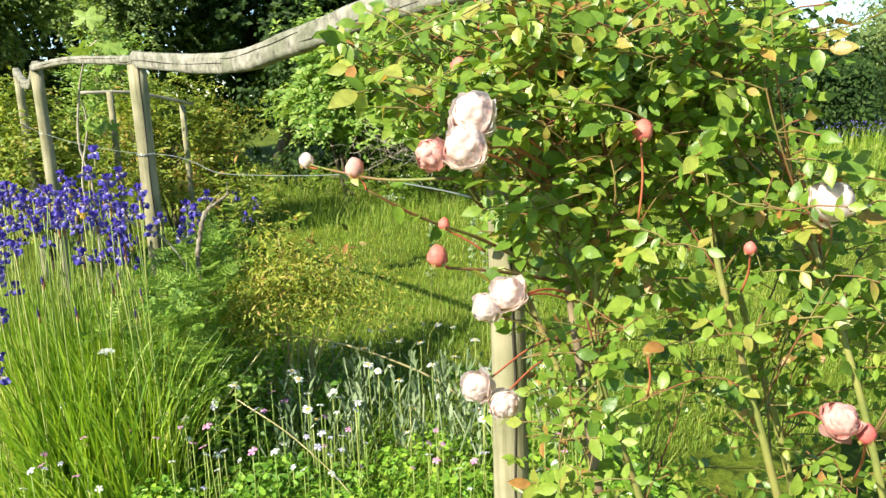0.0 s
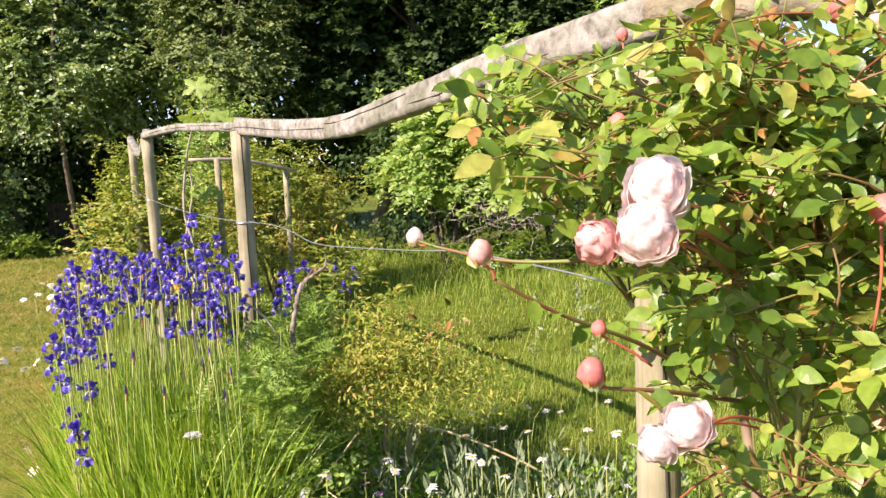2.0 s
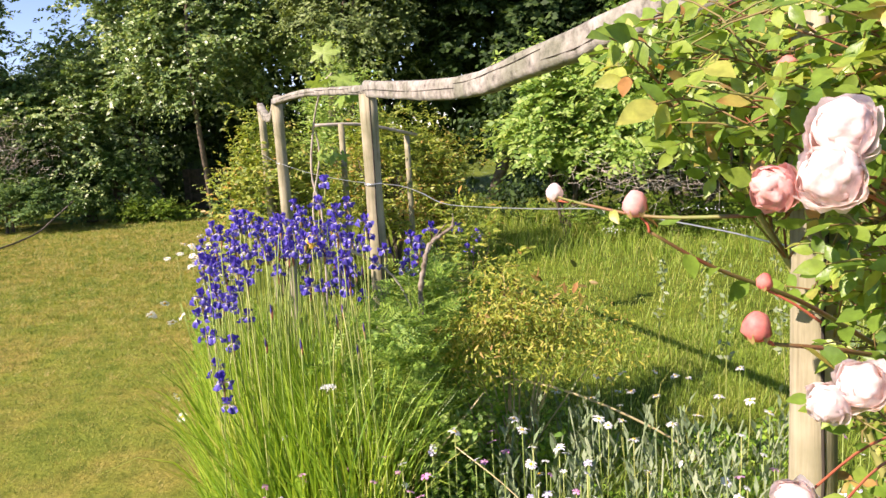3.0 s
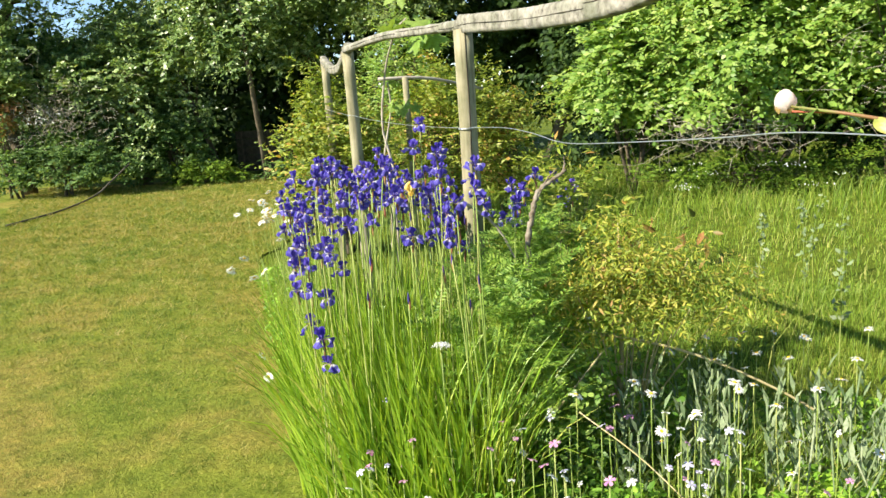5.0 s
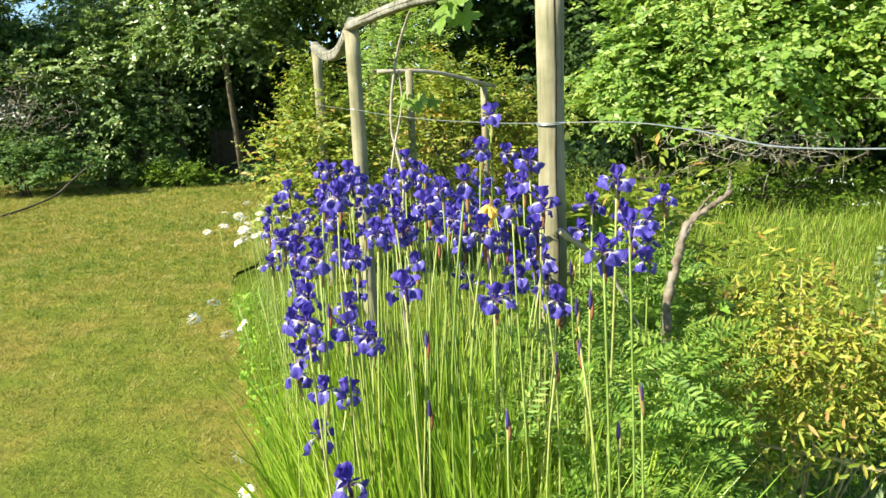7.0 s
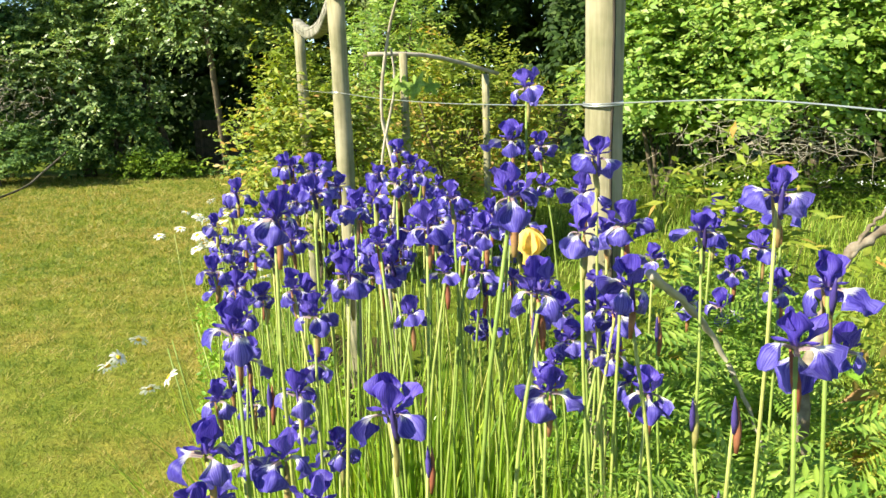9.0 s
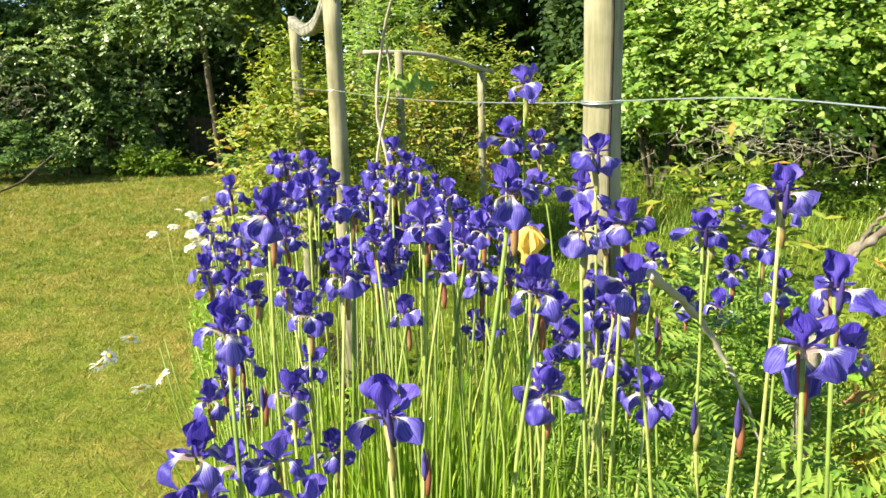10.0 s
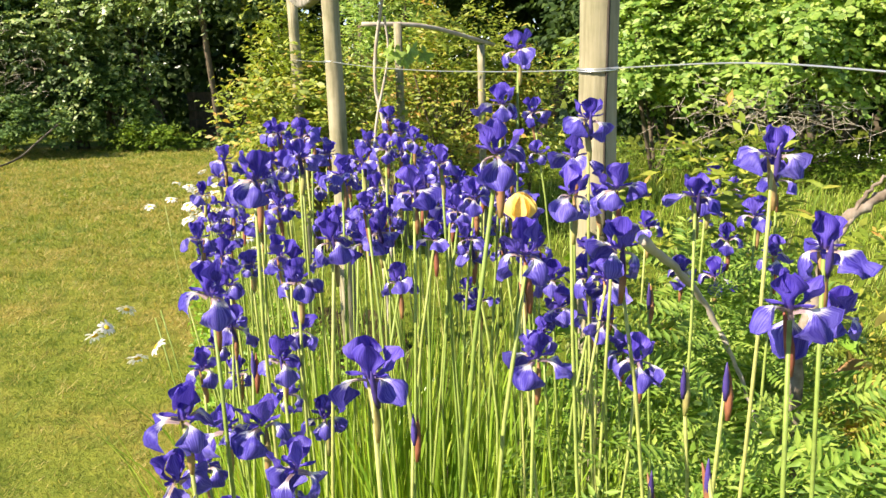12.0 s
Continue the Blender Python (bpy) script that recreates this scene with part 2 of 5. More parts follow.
M_PANEL = wood("fence_board", (0.05, 0.04, 0.028), (0.09, 0.07, 0.048), (0.14, 0.11, 0.075))
M_WIRE, _nt, _b = blank("galvanised_wire", 0.35, 0.5)
_b.inputs["Metallic"].default_value = 0.8
_b.inputs["Base Color"].default_value = (0.62, 0.64, 0.62, 1)
M_HOSE = plain("bare_stem", [(0.3, (0.06, 0.055, 0.045)), (0.7, (0.13, 0.11, 0.08))], 20, 0.8)


def iris_petal(name, deep, soft, signal, start, end):
    """Violet petal: pale veined signal near the claw, deeper colour to the rim."""
    m, nt, b = blank(name, 0.5, 0.35)
    along, across = nt.nodes.new("ShaderNodeAttribute"), nt.nodes.new("ShaderNodeAttribute")
    along.attribute_name, across.attribute_name = "along", "across"
    info = nt.nodes.new("ShaderNodeObjectInfo")
    xyz = nt.nodes.new("ShaderNodeCombineXYZ")
    for k, sock in enumerate((along.outputs["Fac"], across.outputs["Fac"], info.outputs["Random"])):
        nt.links.new(sock, xyz.inputs[k])
    mp = nt.nodes.new("ShaderNodeMapping")
    mp.inputs["Scale"].default_value = (1.8, 17, 9)
    nt.links.new(xyz.outputs[0], mp.inputs["Vector"])
    veins = noise_tex(nt, 1.0, 3, mp.outputs[0])
    base = mixed(nt, "MIX", info.outputs["Random"], deep, soft)
    vr = ramp(nt, [(0.38, (0.48, 0.42, 0.66)), (0.62, (1.35, 1.35, 1.15))])
    nt.links.new(veins.outputs[0], vr.inputs[0])
    base = mixed(nt, "MULTIPLY", 1.0, base, vr.outputs[0])
    jit = nt.nodes.new("ShaderNodeMath")
    jit.operation = "MULTIPLY_ADD"
    nt.links.new(veins.outputs[0], jit.inputs[0])
    jit.inputs[1].default_value = -0.4
    nt.links.new(along.outputs["Fac"], jit.inputs[2])
    mr = nt.nodes.new("ShaderNodeMapRange")
    mr.inputs["From Min"].default_value, mr.inputs["From Max"].default_value = start - 0.2, end - 0.2
    nt.links.new(jit.outputs[0], mr.inputs["Value"])
    mr2 = nt.nodes.new("ShaderNodeMapRange")
    mr2.inputs["From Min"].default_value, mr2.inputs["From Max"].default_value = start - 0.14, start + 0.02
    nt.links.new(along.outputs["Fac"], mr2.inputs["Value"])
    haft = mixed(nt, "MULTIPLY", 1.0, (0.40, 0.30, 0.30), vr.outputs[0])
    col = mixed(nt, "MIX", mr2.outputs[0], haft, mixed(nt, "MIX", mr.outputs[0], signal, base))
    nt.links.new(col, b.inputs["Base Color"])
    bump(nt, b, veins.outputs[0], 0.3, 0.002)
    t = nt.nodes.new("ShaderNodeBsdfTranslucent")
    nt.links.new(col, t.inputs["Color"])
    mx = nt.nodes.new("ShaderNodeMixShader")
    mx.inputs[0].default_value = 0.35
    nt.links.new(b.outputs[0], mx.inputs[1])
    nt.links.new(t.outputs[0], mx.inputs[2])
    nt.links.new(mx.outputs[0], nt.nodes["Material Output"].inputs["Surface"])
    return m


M_FALL = iris_petal("iris_fall", (0.07, 0.055, 0.40), (0.17, 0.145, 0.60), (0.80, 0.79, 0.82), 0.37, 0.50)
M_STANDARD = iris_petal("iris_standard", (0.06, 0.038, 0.38), (0.14, 0.10, 0.56), (0.16, 0.10, 0.36), 0.02, 0.25)


# ---- mesh tools ----
def mesh_from(name, verts, faces, mat, smooth=False):
    """One mesh out of arrays: verts (n, 3), faces (m, 3) or (m, 4)."""
    verts, faces = np.asarray(verts, np.float32), np.asarray(faces, np.int32)
    me = bpy.data.meshes.new(name)
    k = faces.shape[1]
    me.vertices.add(len(verts))
    me.vertices.foreach_set("co", verts.ravel())
    me.loops.add(faces.size)
    me.loops.foreach_set("vertex_index", faces.ravel())
    me.polygons.add(len(faces))
    me.polygons.foreach_set("loop_start", np.arange(0, faces.size, k, dtype=np.int32))
    me.update(calc_edges=True)
    if smooth:
        me.polygons.foreach_set("use_smooth", np.ones(len(faces), dtype=bool))
    me.materials.append(mat)
    return me


def child(name, me, parent, label="", m=None):
    ob = new(name, me)
    ob.parent = parent
    if m is not None:
        ob.matrix_basis = m
    return tagged(ob, label) if label else ob


def unit(v):
    return v / np.maximum(np.linalg.norm(v, axis=-1, keepdims=True), 1e-9)


def scatter(tv, tf, P, T, N, S, W=None):
    """Copies of a small template (x along, y across, z up) at P, along T, facing N, of size S."""
    T = unit(T)
    B = unit(np.cross(N, T))
    N = np.cross(T, B)
    S = np.asarray(S)[:, None, None] * np.ones((len(P), 1, 1))
    W = S if W is None else np.asarray(W)[:, None, None]
    tv = np.asarray(tv, float)
    V = P[:, None, :] + S * tv[None, :, 0:1] * T[:, None, :] + W * tv[None, :, 1:2] * B[:, None, :] + S * tv[None, :, 2:3] * N[:, None, :]
    F = np.asarray(tf)[None] + (np.arange(len(P)) * len(tv))[:, None, None]
    return V.reshape(-1, 3), F.reshape(-1, F.shape[-1])


def join(*sets):
    vs, fs, o = [], [], 0
    for v, f in sets:
        vs.append(v)
        fs.append(np.asarray(f) + o)
        o += len(v)
    return np.concatenate(vs), np.concatenate(fs)


def tube(points, radii, sides=6, cap=True):
    """A round bar along points, quads."""
    P = np.asarray(points, float)
    R = np.ones(len(P)) * np.asarray(radii, float)
    T = unit(np.gradient(P, axis=0))
    ref = np.array((0.0, 0.0, 1.0)) if abs(T[:, 2]).mean() < 0.8 else np.array((1.0, 0.0, 0.0))
    A = unit(np.cross(T, ref))
    B = np.cross(T, A)
    a = np.arange(sides) * 2 * math.pi / sides
    ring = np.cos(a)[None, :, None] * A[:, None] + np.sin(a)[None, :, None] * B[:, None]
    V = (P[:, None] + R[:, None, None] * ring).reshape(-1, 3)
    F = [(i * sides + j, i * sides + (j + 1) % sides, (i + 1) * sides + (j + 1) % sides, (i + 1) * sides + j)
         for i in range(len(P) - 1) for j in range(sides)]
    if cap:
        c0, c1 = len(V), len(V) + 1
        V = np.concatenate([V, P[:1], P[-1:]])
        e = (len(P) - 1) * sides
        for j in range(0, sides, 2):
            F += [(c0, (j + 2) % sides, (j + 1) % sides, j), (c1, e + j, e + (j + 1) % sides, e + (j + 2) % sides)]
    return V, np.array(F)


def spline(points, n):
    """A smooth line of n points through the given ones."""
    P = np.asarray(points, float)
    Q = np.concatenate([2 * P[:1] - P[1:2], P, 2 * P[-1:] - P[-2:-1]])
    u = np.linspace(0, len(P) - 1 - 1e-6, n)
    i = u.astype(int)
    t = (u - i)[:, None]
    a, b, c, d = Q[i], Q[i + 1], Q[i + 2], Q[i + 3]
    return 0.5 * (2 * b + (c - a) * t + (2 * a - 5 * b + 4 * c - d) * t**2 + (3 * b - a - 3 * c + d) * t**3)


LEAF_V = [(0, 0, 0), (0.45, -0.28, 0.05), (1, 0, -0.06), (0.45, 0.28, 0.05)]
LEAF_F = [(0, 1, 2, 3)]
LEAF6_V = [(0, 0, 0), (0.3, -0.27, 0.05), (0.7, -0.21, 0.02), (1, 0, -0.12), (0.7, 0.21, 0.02), (0.3, 0.27, 0.05), (0.5, 0, -0.02)]
LEAF6_F = [(0, 1, 6), (1, 2, 6), (2, 3, 6), (3, 4, 6), (4, 5, 6), (5, 0, 6)]


def blades(P, length, width, lean, segs=3, droop=0.5, heading=None):
    """Grass-like blades from the points P: tapered strips that lean and droop."""
    n = len(P)
    h = RNG.uniform(0, 2 * math.pi, n) if heading is None else heading
    d = np.stack([np.cos(h), np.sin(h), np.zeros(n)], 1)
    side = np.stack([-np.sin(h + 0.8), np.cos(h + 0.8), np.zeros(n)], 1)
    V = []
    for k in range(segs + 1):
        u = k / segs
        out = lean * (u + droop * u * u)
        up = np.sqrt(np.maximum(0.05, 1 - np.minimum(out, 0.97) ** 2)) * u
        c = P + (length * out * u)[:, None] * d + (length * up)[:, None] * np.array((0, 0, 1.0))
        w = (width * (1 - u**2.2) + 0.0002)[:, None] * side * 0.5
        V += [c - w, c + w]
    V = np.stack(V, 1)
    f = np.array([(2 * k, 2 * k + 1, 2 * k + 3, 2 * k + 2) for k in range(segs)])
    F = f[None] + (np.arange(n) * (2 * segs + 2))[:, None, None]
    return V.reshape(-1, 3), F.reshape(-1, 4)


# ---- ground ----
def bed_edge(y):
    """x of the lawn's edge along the flower bed."""
    return -2.30 - (y - 3.3) * 0.635


def lawn_edge(y):
    """x of the mown lawn's edge, which swings out past the end of the bed."""
    return bed_edge(y) + 0.35 + 0.5 * np.maximum(0, y - 7.5)


def ground():
    bm = bmesh.new()
    bmesh.ops.create_grid(bm, x_segments=40, y_segments=40, size=150)
    for v in bm.verts:
        v.co.z = -0.02
    me = bpy.data.meshes.new("ground")
    bm.to_mesh(me)
    bm.free()
    me.materials.append(M_GROUND)
    tagged(new("ground", me), "rough sunlit meadow grass ground", "ground", kind="structure")
    n = 60
    ys = np.linspace(-6, 15.0, n)
    V, F = [], []
    for y in ys:
        V += [(-40, y, -0.004), (lawn_edge(y) + 0.03 * math.sin(y * 5) + 0.02 * math.sin(13 * y), y, 0.002)]
    F = [(2 * i, 2 * i + 1, 2 * i + 3, 2 * i + 2) for i in range(n - 1)]
    tagged(new("lawn", mesh_from("lawn", V, F, M_LAWN)), "closely mown lawn with dry yellowish patches", "lawn", kind="structure")
    V = []
    for y in np.linspace(2.45, 6.3, n):
        V += [(bed_edge(y) + 0.2, y, -0.012), (bed_edge(y) + 1.5 + 0.5 * (y < 5), y, -0.012)]
    tagged(new("flower_bed", mesh_from("flower_bed", V, F, M_SOIL)), "dark soil of the long flower bed", "flower bed", kind="structure")


def lawn_grass():
    n = 200000
    y = 0.8 + 13.6 * RNG.uniform(0, 1, n) ** 1.6
    far = np.clip((y - 0.8) / 3.0, 0.8, 3.2)
    x0 = -3.2 - 0.75 * y
    x = x0 + RNG.uniform(0, 1, n) * (lawn_edge(y) - x0)
    P = np.stack([x, y, np.zeros(n)], 1)
    h = RNG.uniform(0, 2 * math.pi, n)
    d = np.stack([np.cos(h), np.sin(h), np.zeros(n)], 1)
    s = np.stack([-np.sin(h + 1), np.cos(h + 1), np.zeros(n)], 1) * (0.0017 * far)[:, None]
    tuft = np.array([noise.noise(Vector((a * 9, b * 9, 0.0))) for a, b in zip(x, y)])
    ln = 0.024 * np.sqrt(far) * (1 + 1.3 * tuft)
    tip = P + d * (ln * RNG.uniform(0.2, 1.3, n))[:, None] + np.array((0, 0, 1.0)) * (ln * RNG.uniform(0.3, 1.1, n))[:, None]
    V = np.stack([P - s, P + s, tip], 1).reshape(-1, 3)
    me = mesh_from("lawn_grass", V, np.arange(3 * n).reshape(-1, 3), M_LAWN_BLADE)
    tagged(new("lawn_grass", me), "short mown grass blades of the lawn", "grass", kind="stuff")


def meadow_grass():
    sets = []
    for n, y0, y1, x0, x1, ln, w in ((50000, 3.3, 6.5, -1.4, 3.2, 0.065, 0.003), (44000, 5.5, 13.5, -4.0, 6.5, 0.075, 0.006), (8000, 9.2, 13.5, -3.2, 5.0, 0.30, 0.007), (900, 4.2, 9.5, -1.5, 4.0, 0.45, 0.0035), (12000, 12.0, 17, 4, 13, 0.16, 0.02)):
        y = RNG.uniform(y0, y1, n)
        x = RNG.uniform(x0, x1, n)
        keep = x > np.maximum(bed_edge(y) + 0.9, lawn_edge(y))
        P = np.stack([x, y, np.full(n, -0.02)], 1)[keep]
        n = len(P)
        lump = np.array([noise.noise(Vector((p[0] * 1.3, p[1] * 1.3, 3.0))) for p in P])
        sets.append(blades(P, ln * (RNG.uniform(0.5, 1.3, n) + 0.6 * lump), np.full(n, w), RNG.uniform(0.05, 0.7, n), 2))
    me = mesh_from("meadow_grass", *join(*sets), M_MEADOW)
    tagged(new("meadow_grass", me), "uneven uncut sunlit meadow grass", "grass", kind="stuff")


# ---- trees and shrubs ----
def crown_points(x, y, z0, h, rx, ry, clumps, per, spread, inner=0.3, lump=0.25, square=1.0, boughs=0, reach=0.15, depth=0.72):
    """Points and outward directions of leaves gathered in clumps over an uneven crown."""
    count = boughs or clumps
    d = unit(RNG.normal(size=(count, 3)))
    d[:, 1] = np.where(RNG.uniform(size=count) < 0.75, -abs(d[:, 1]), d[:, 1])
    d[:, 2] = np.where(d[:, 2] < -0.55, -d[:, 2], d[:, 2])
    swell, aim = np.ones(clumps), np.zeros((clumps, 3))
    if boughs:
        pick = RNG.integers(0, boughs, clumps)
        aim = RNG.normal(size=(clumps, 3)) * np.array((1, 1, 0.75))
        swell = RNG.uniform(depth, 1.14, boughs)[pick] - 0.05 * (aim**2).sum(1)
        d = unit(d[pick] + aim * reach)
        aim = unit(aim + d * 0.8 + np.array((0, 0, 0.5)))
    if square < 1:
        d = np.sign(d) * abs(d) ** square
        d /= (abs(d) ** (2 / square)).sum(1, keepdims=True) ** (square / 2)
    rad = np.array([1 + lump * 2.2 * noise.noise(Vector(v) * 2.3 + Vector((x, y, 0.0))) for v in d])
    rad *= swell
    rad *= np.where(RNG.uniform(size=clumps) < inner, RNG.uniform(0.45, 0.8, clumps), RNG.uniform(0.9, 1.05, clumps))
    size = np.array((rx, ry, (h - z0) / 2))
    mid = np.array((x, y, (h + z0) / 2))
    C = mid + d * rad[:, None] * size
    idx = np.repeat(np.arange(clumps), per)
    off = RNG.normal(size=(len(idx), 3)) * spread * np.array((1, 1, 0.7))
    P = C[idx] + off
    out = unit(d[idx] * 0.35 + aim[idx] * 0.7 + unit(off) * 0.6 + np.array((-0.08, -0.12, 0.42)) + RNG.normal(size=off.shape) * 0.45)
    keep = P[:, 2] > 0.02
    return P[keep], out[keep], C, unit(d + aim * 0.5)


def sprays(C, D, twigs, per, length, droop, leaf, wide=1.0):
    """Leafy twigs round the points C, growing along D: leaves in two rows along each twig, turned to the light."""
    n = len(C) * twigs
    C, D = np.repeat(C, twigs, 0), np.repeat(D, twigs, 0)
    G = unit(D * 0.75 + RNG.normal(size=(n, 3)) * np.array((0.65, 0.65, 0.45)) + np.array((0, 0, 0.1)))
    L = length * RNG.uniform(0.6, 1.3, n)
    start = C + RNG.normal(size=(n, 3)) * length * np.array((0.45, 0.45, 0.35)) - G * (L * 0.4)[:, None]
    side = unit(np.cross(G, np.array((0, 0, 1.0))) + 1e-4)
    u = np.repeat(np.linspace(0.1, 1, per)[None], n, 0) + RNG.normal(size=(n, per)) * 0.03
    P = start[:, None] + G[:, None] * (L[:, None] * u)[..., None]
    P[..., 2] -= droop * L[:, None] * u**2
    hand = np.where(np.arange(per) % 2, 1.0, -1.0)[None, :, None]
    T = side[:, None] * hand * 0.85 + G[:, None] * 0.55 + RNG.normal(size=(n, per, 3)) * 0.3 + np.array((0, 0, -0.25))
    N = np.array((-0.38, -0.45, 0.55)) + D[:, None] * 0.45 + RNG.normal(size=(n, per, 3)) * 0.42
    S = leaf * (1.15 - 0.4 * u) * RNG.uniform(0.6, 1.3, (n, per))
    P, T, N, S = P.reshape(-1, 3), unit(T.reshape(-1, 3)), unit(N.reshape(-1, 3)), S.ravel()
    keep = P[:, 2] > 0.02
    N = N - (N * T).sum(1, keepdims=True) * T
    return scatter(LEAF_V, LEAF_F, P[keep], T[keep], N[keep], S[keep], S[keep] * wide)


def foliage(P, out, size, jitter=0.45, wide=1.0, template=(LEAF_V, LEAF_F)):
    n = len(P)
    T = RNG.normal(size=(n, 3)) + np.array((0, 0, -0.35))
    T -= (T * out).sum(1, keepdims=True) * out
    S = size * RNG.uniform(1 - jitter, 1 + jitter, n)
    return scatter(*template, P, T, out, S, S * wide)


def woody(x, y, h, C, r, stems=3):
    """Trunk or stems with limbs that reach into the crown."""
    sets = []
    for k in range(stems):
        b = np.array((x + RNG.normal() * r * 2 * (stems > 1), y + RNG.normal() * r * 2 * (stems > 1), -0.05))
        top = np.array((x + RNG.normal() * 0.12 * h, y + RNG.normal() * 0.12 * h, h * RNG.uniform(0.7, 0.85)))
        mid = (b + top) / 2 + RNG.normal(size=3) * 0.05 * h
        line = spline([b, mid, top], 9)
        sets.append(tube(line, np.linspace(r, r * 0.25, 9), 6))
        for c in C[RNG.integers(0, len(C), 7)]:
            s = line[RNG.integers(2, 7)]
            m = (s + c) / 2 + np.array((0, 0, 0.08 * h)) * RNG.uniform(-0.5, 1)
            sets.append(tube(spline([s, m, c], 6), np.linspace(r * 0.4, r * 0.06, 6), 4))
    return join(*sets)


def plant(name, label, category, mat, x, y, z0, h, rx, ry, clumps, per, spread, leaf, r=0.08, stems=1, wide=1.0, inner=0.3, lump=0.25, bark=None, group="", square=1.0, boughs=0, reach=0.15, depth=0.72, twigs=None):
    root = new(name)
    root.location = (x, y, 0)
    P, out, C, D = crown_points(0, 0, z0, h, rx, ry, clumps, per, spread, inner, lump, square, boughs, reach, depth)
    w = child("branchwork" if stems > 1 else "trunk", mesh_from(name + "_wood", *woody(0, 0, h, C, r, stems), bark or M_BARK, True), root)
    if stems > 1:
        tagged(w, kind="stuff")
    leaves = sprays(C, D, *twigs, leaf, wide) if twigs else foliage(P, out, leaf, wide=wide)
    child("crown", mesh_from(name + "_crown", *leaves, mat), root)
    return tagged(root, label, category, group)


def background_plants():
    oval = "trees of the boundary"
    dark = "tall dense dark-leaved tree of the garden boundary"
    mid = "dense ivy-clad green tree of the boundary hedge"
    t = dict(group=oval, square=0.85, lump=0.32, inner=0.12, boughs=70, reach=0.15, depth=0.68, twigs=(10, 16, 0.46, 0.35))
    far = dict(t, twigs=(7, 14, 0.55, 0.35))
    plant("tree", mid, "tree", M_IVY, -13.4, 13.6, -0.2, 6.4, 1.6, 1.3, 230, 150, 0.30, 0.105, 0.16, **t)
    plant("tree", "low green tree with sky above it", "tree", M_IVY, -11.3, 14.6, -0.2, 3.6, 1.2, 1.1, 150, 130, 0.27, 0.10, 0.12, **t)
    plant("tree", mid, "tree", M_IVY, -9.7, 15.0, 0.9, 7.4, 1.5, 1.2, 330, 155, 0.30, 0.112, 0.06, **t)
    plant("tree", mid, "tree", M_IVY, -8.6, 14.8, 0.8, 7.2, 1.15, 0.9, 250, 150, 0.30, 0.1, 0.06, **t)
    plant("tree", mid, "tree", M_IVY, -7.3, 15.9, 1.0, 7.8, 1.8, 1.2, 350, 150, 0.30, 0.112, 0.06, **t)
    plant("tree", "green tree with pale leaf clusters", "tree", M_GREY, -5.5, 14.9, 1.1, 7.0, 1.25, 0.9, 240, 135, 0.26, 0.095, 0.09, **t)
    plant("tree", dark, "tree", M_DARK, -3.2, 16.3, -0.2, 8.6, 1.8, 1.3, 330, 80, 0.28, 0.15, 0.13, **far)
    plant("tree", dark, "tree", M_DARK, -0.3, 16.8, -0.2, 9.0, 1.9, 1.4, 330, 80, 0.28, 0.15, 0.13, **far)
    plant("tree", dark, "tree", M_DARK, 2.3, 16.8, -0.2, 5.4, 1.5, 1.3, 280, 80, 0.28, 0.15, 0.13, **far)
    plant("tree", mid, "tree", M_IVY, 4.8, 15.8, -0.2, 2.1, 1.4, 1.0, 160, 80, 0.24, 0.10, 0.16, **far)
    # Added backing hedges; their near-black leaves paint the shade between the crowns.
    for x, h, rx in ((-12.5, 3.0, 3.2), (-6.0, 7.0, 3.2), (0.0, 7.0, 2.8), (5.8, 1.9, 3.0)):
        plant("hedge", "dark leafy backing added behind the boundary trees for their shaded gaps", "hedge", M_DARK, x, 18.6, -1.0, h + 0.6, rx + 0.5, 0.7, 430, 60, 0.5, 0.22, 0.1, 5, square=0.8, lump=0.15)
    low = dict(twigs=(6, 10, 0.2, 0.2))
    # Hedge-foot shrubs in M_DARKMID carry part of their shade as leaf colour.
    plant("shrub", "low nettle-like growth at the hedge foot, shade in its dark green", "shrub", M_DARKMID, -11.9, 13.0, 0.0, 1.05, 1.5, 0.5, 170, 50, 0.13, 0.075, 0.02, 4, **low)
    plant("shrub", "low mixed green growth along the lawn edge", "shrub", M_MID, -9.7, 14.25, 0.0, 0.42, 0.8, 0.25, 60, 40, 0.09, 0.065, 0.012, 4, **low)
    plant("shrub", "low dark ivy at the foot of the hedge, shade in its colour", "shrub", M_DARKMID, -7.6, 14.5, 0.0, 0.3, 0.9, 0.2, 60, 40, 0.09, 0.065, 0.012, 4, **low)
    plant("shrub", "dark ivy-covered shrub under the trees, shade in its colour", "shrub", M_DARKMID, -10.5, 14.4, -0.1, 1.5, 0.8, 0.5, 140, 60, 0.16, 0.08, 0.04, 4, **low)
    plant("shrub", "rust-tinged shrub among the hedge", "shrub", M_RUST, -13.1, 12.9, 1.2, 2.1, 0.4, 0.4, 40, 45, 0.15, 0.07, 0.03, 3)
    gold = dict(twigs=(6, 10, 0.24, 0.1))
    plant("shrub", "yellow-green shrub with orange young leaves", "shrub", M_GOLDSHRUB, -3.68, 7.65, 0.05, 1.56, 0.52, 0.48, 190, 34, 0.085, 0.06, 0.02, 6, 0.7, **gold)
    plant("shrub", "loose yellow-green shrub behind the posts", "shrub", M_GOLDSHRUB, -2.95, 9.1, 0.05, 1.75, 0.75, 0.5, 190, 32, 0.11, 0.062, 0.02, 6, 0.6, **gold)
    plant("shrub", "light green feathery shrub behind the rail", "shrub", M_LIGHT, -3.7, 9.6, 0.1, 2.35, 0.6, 0.5, 150, 32, 0.11, 0.065, 0.02, 6, 0.5, **gold)
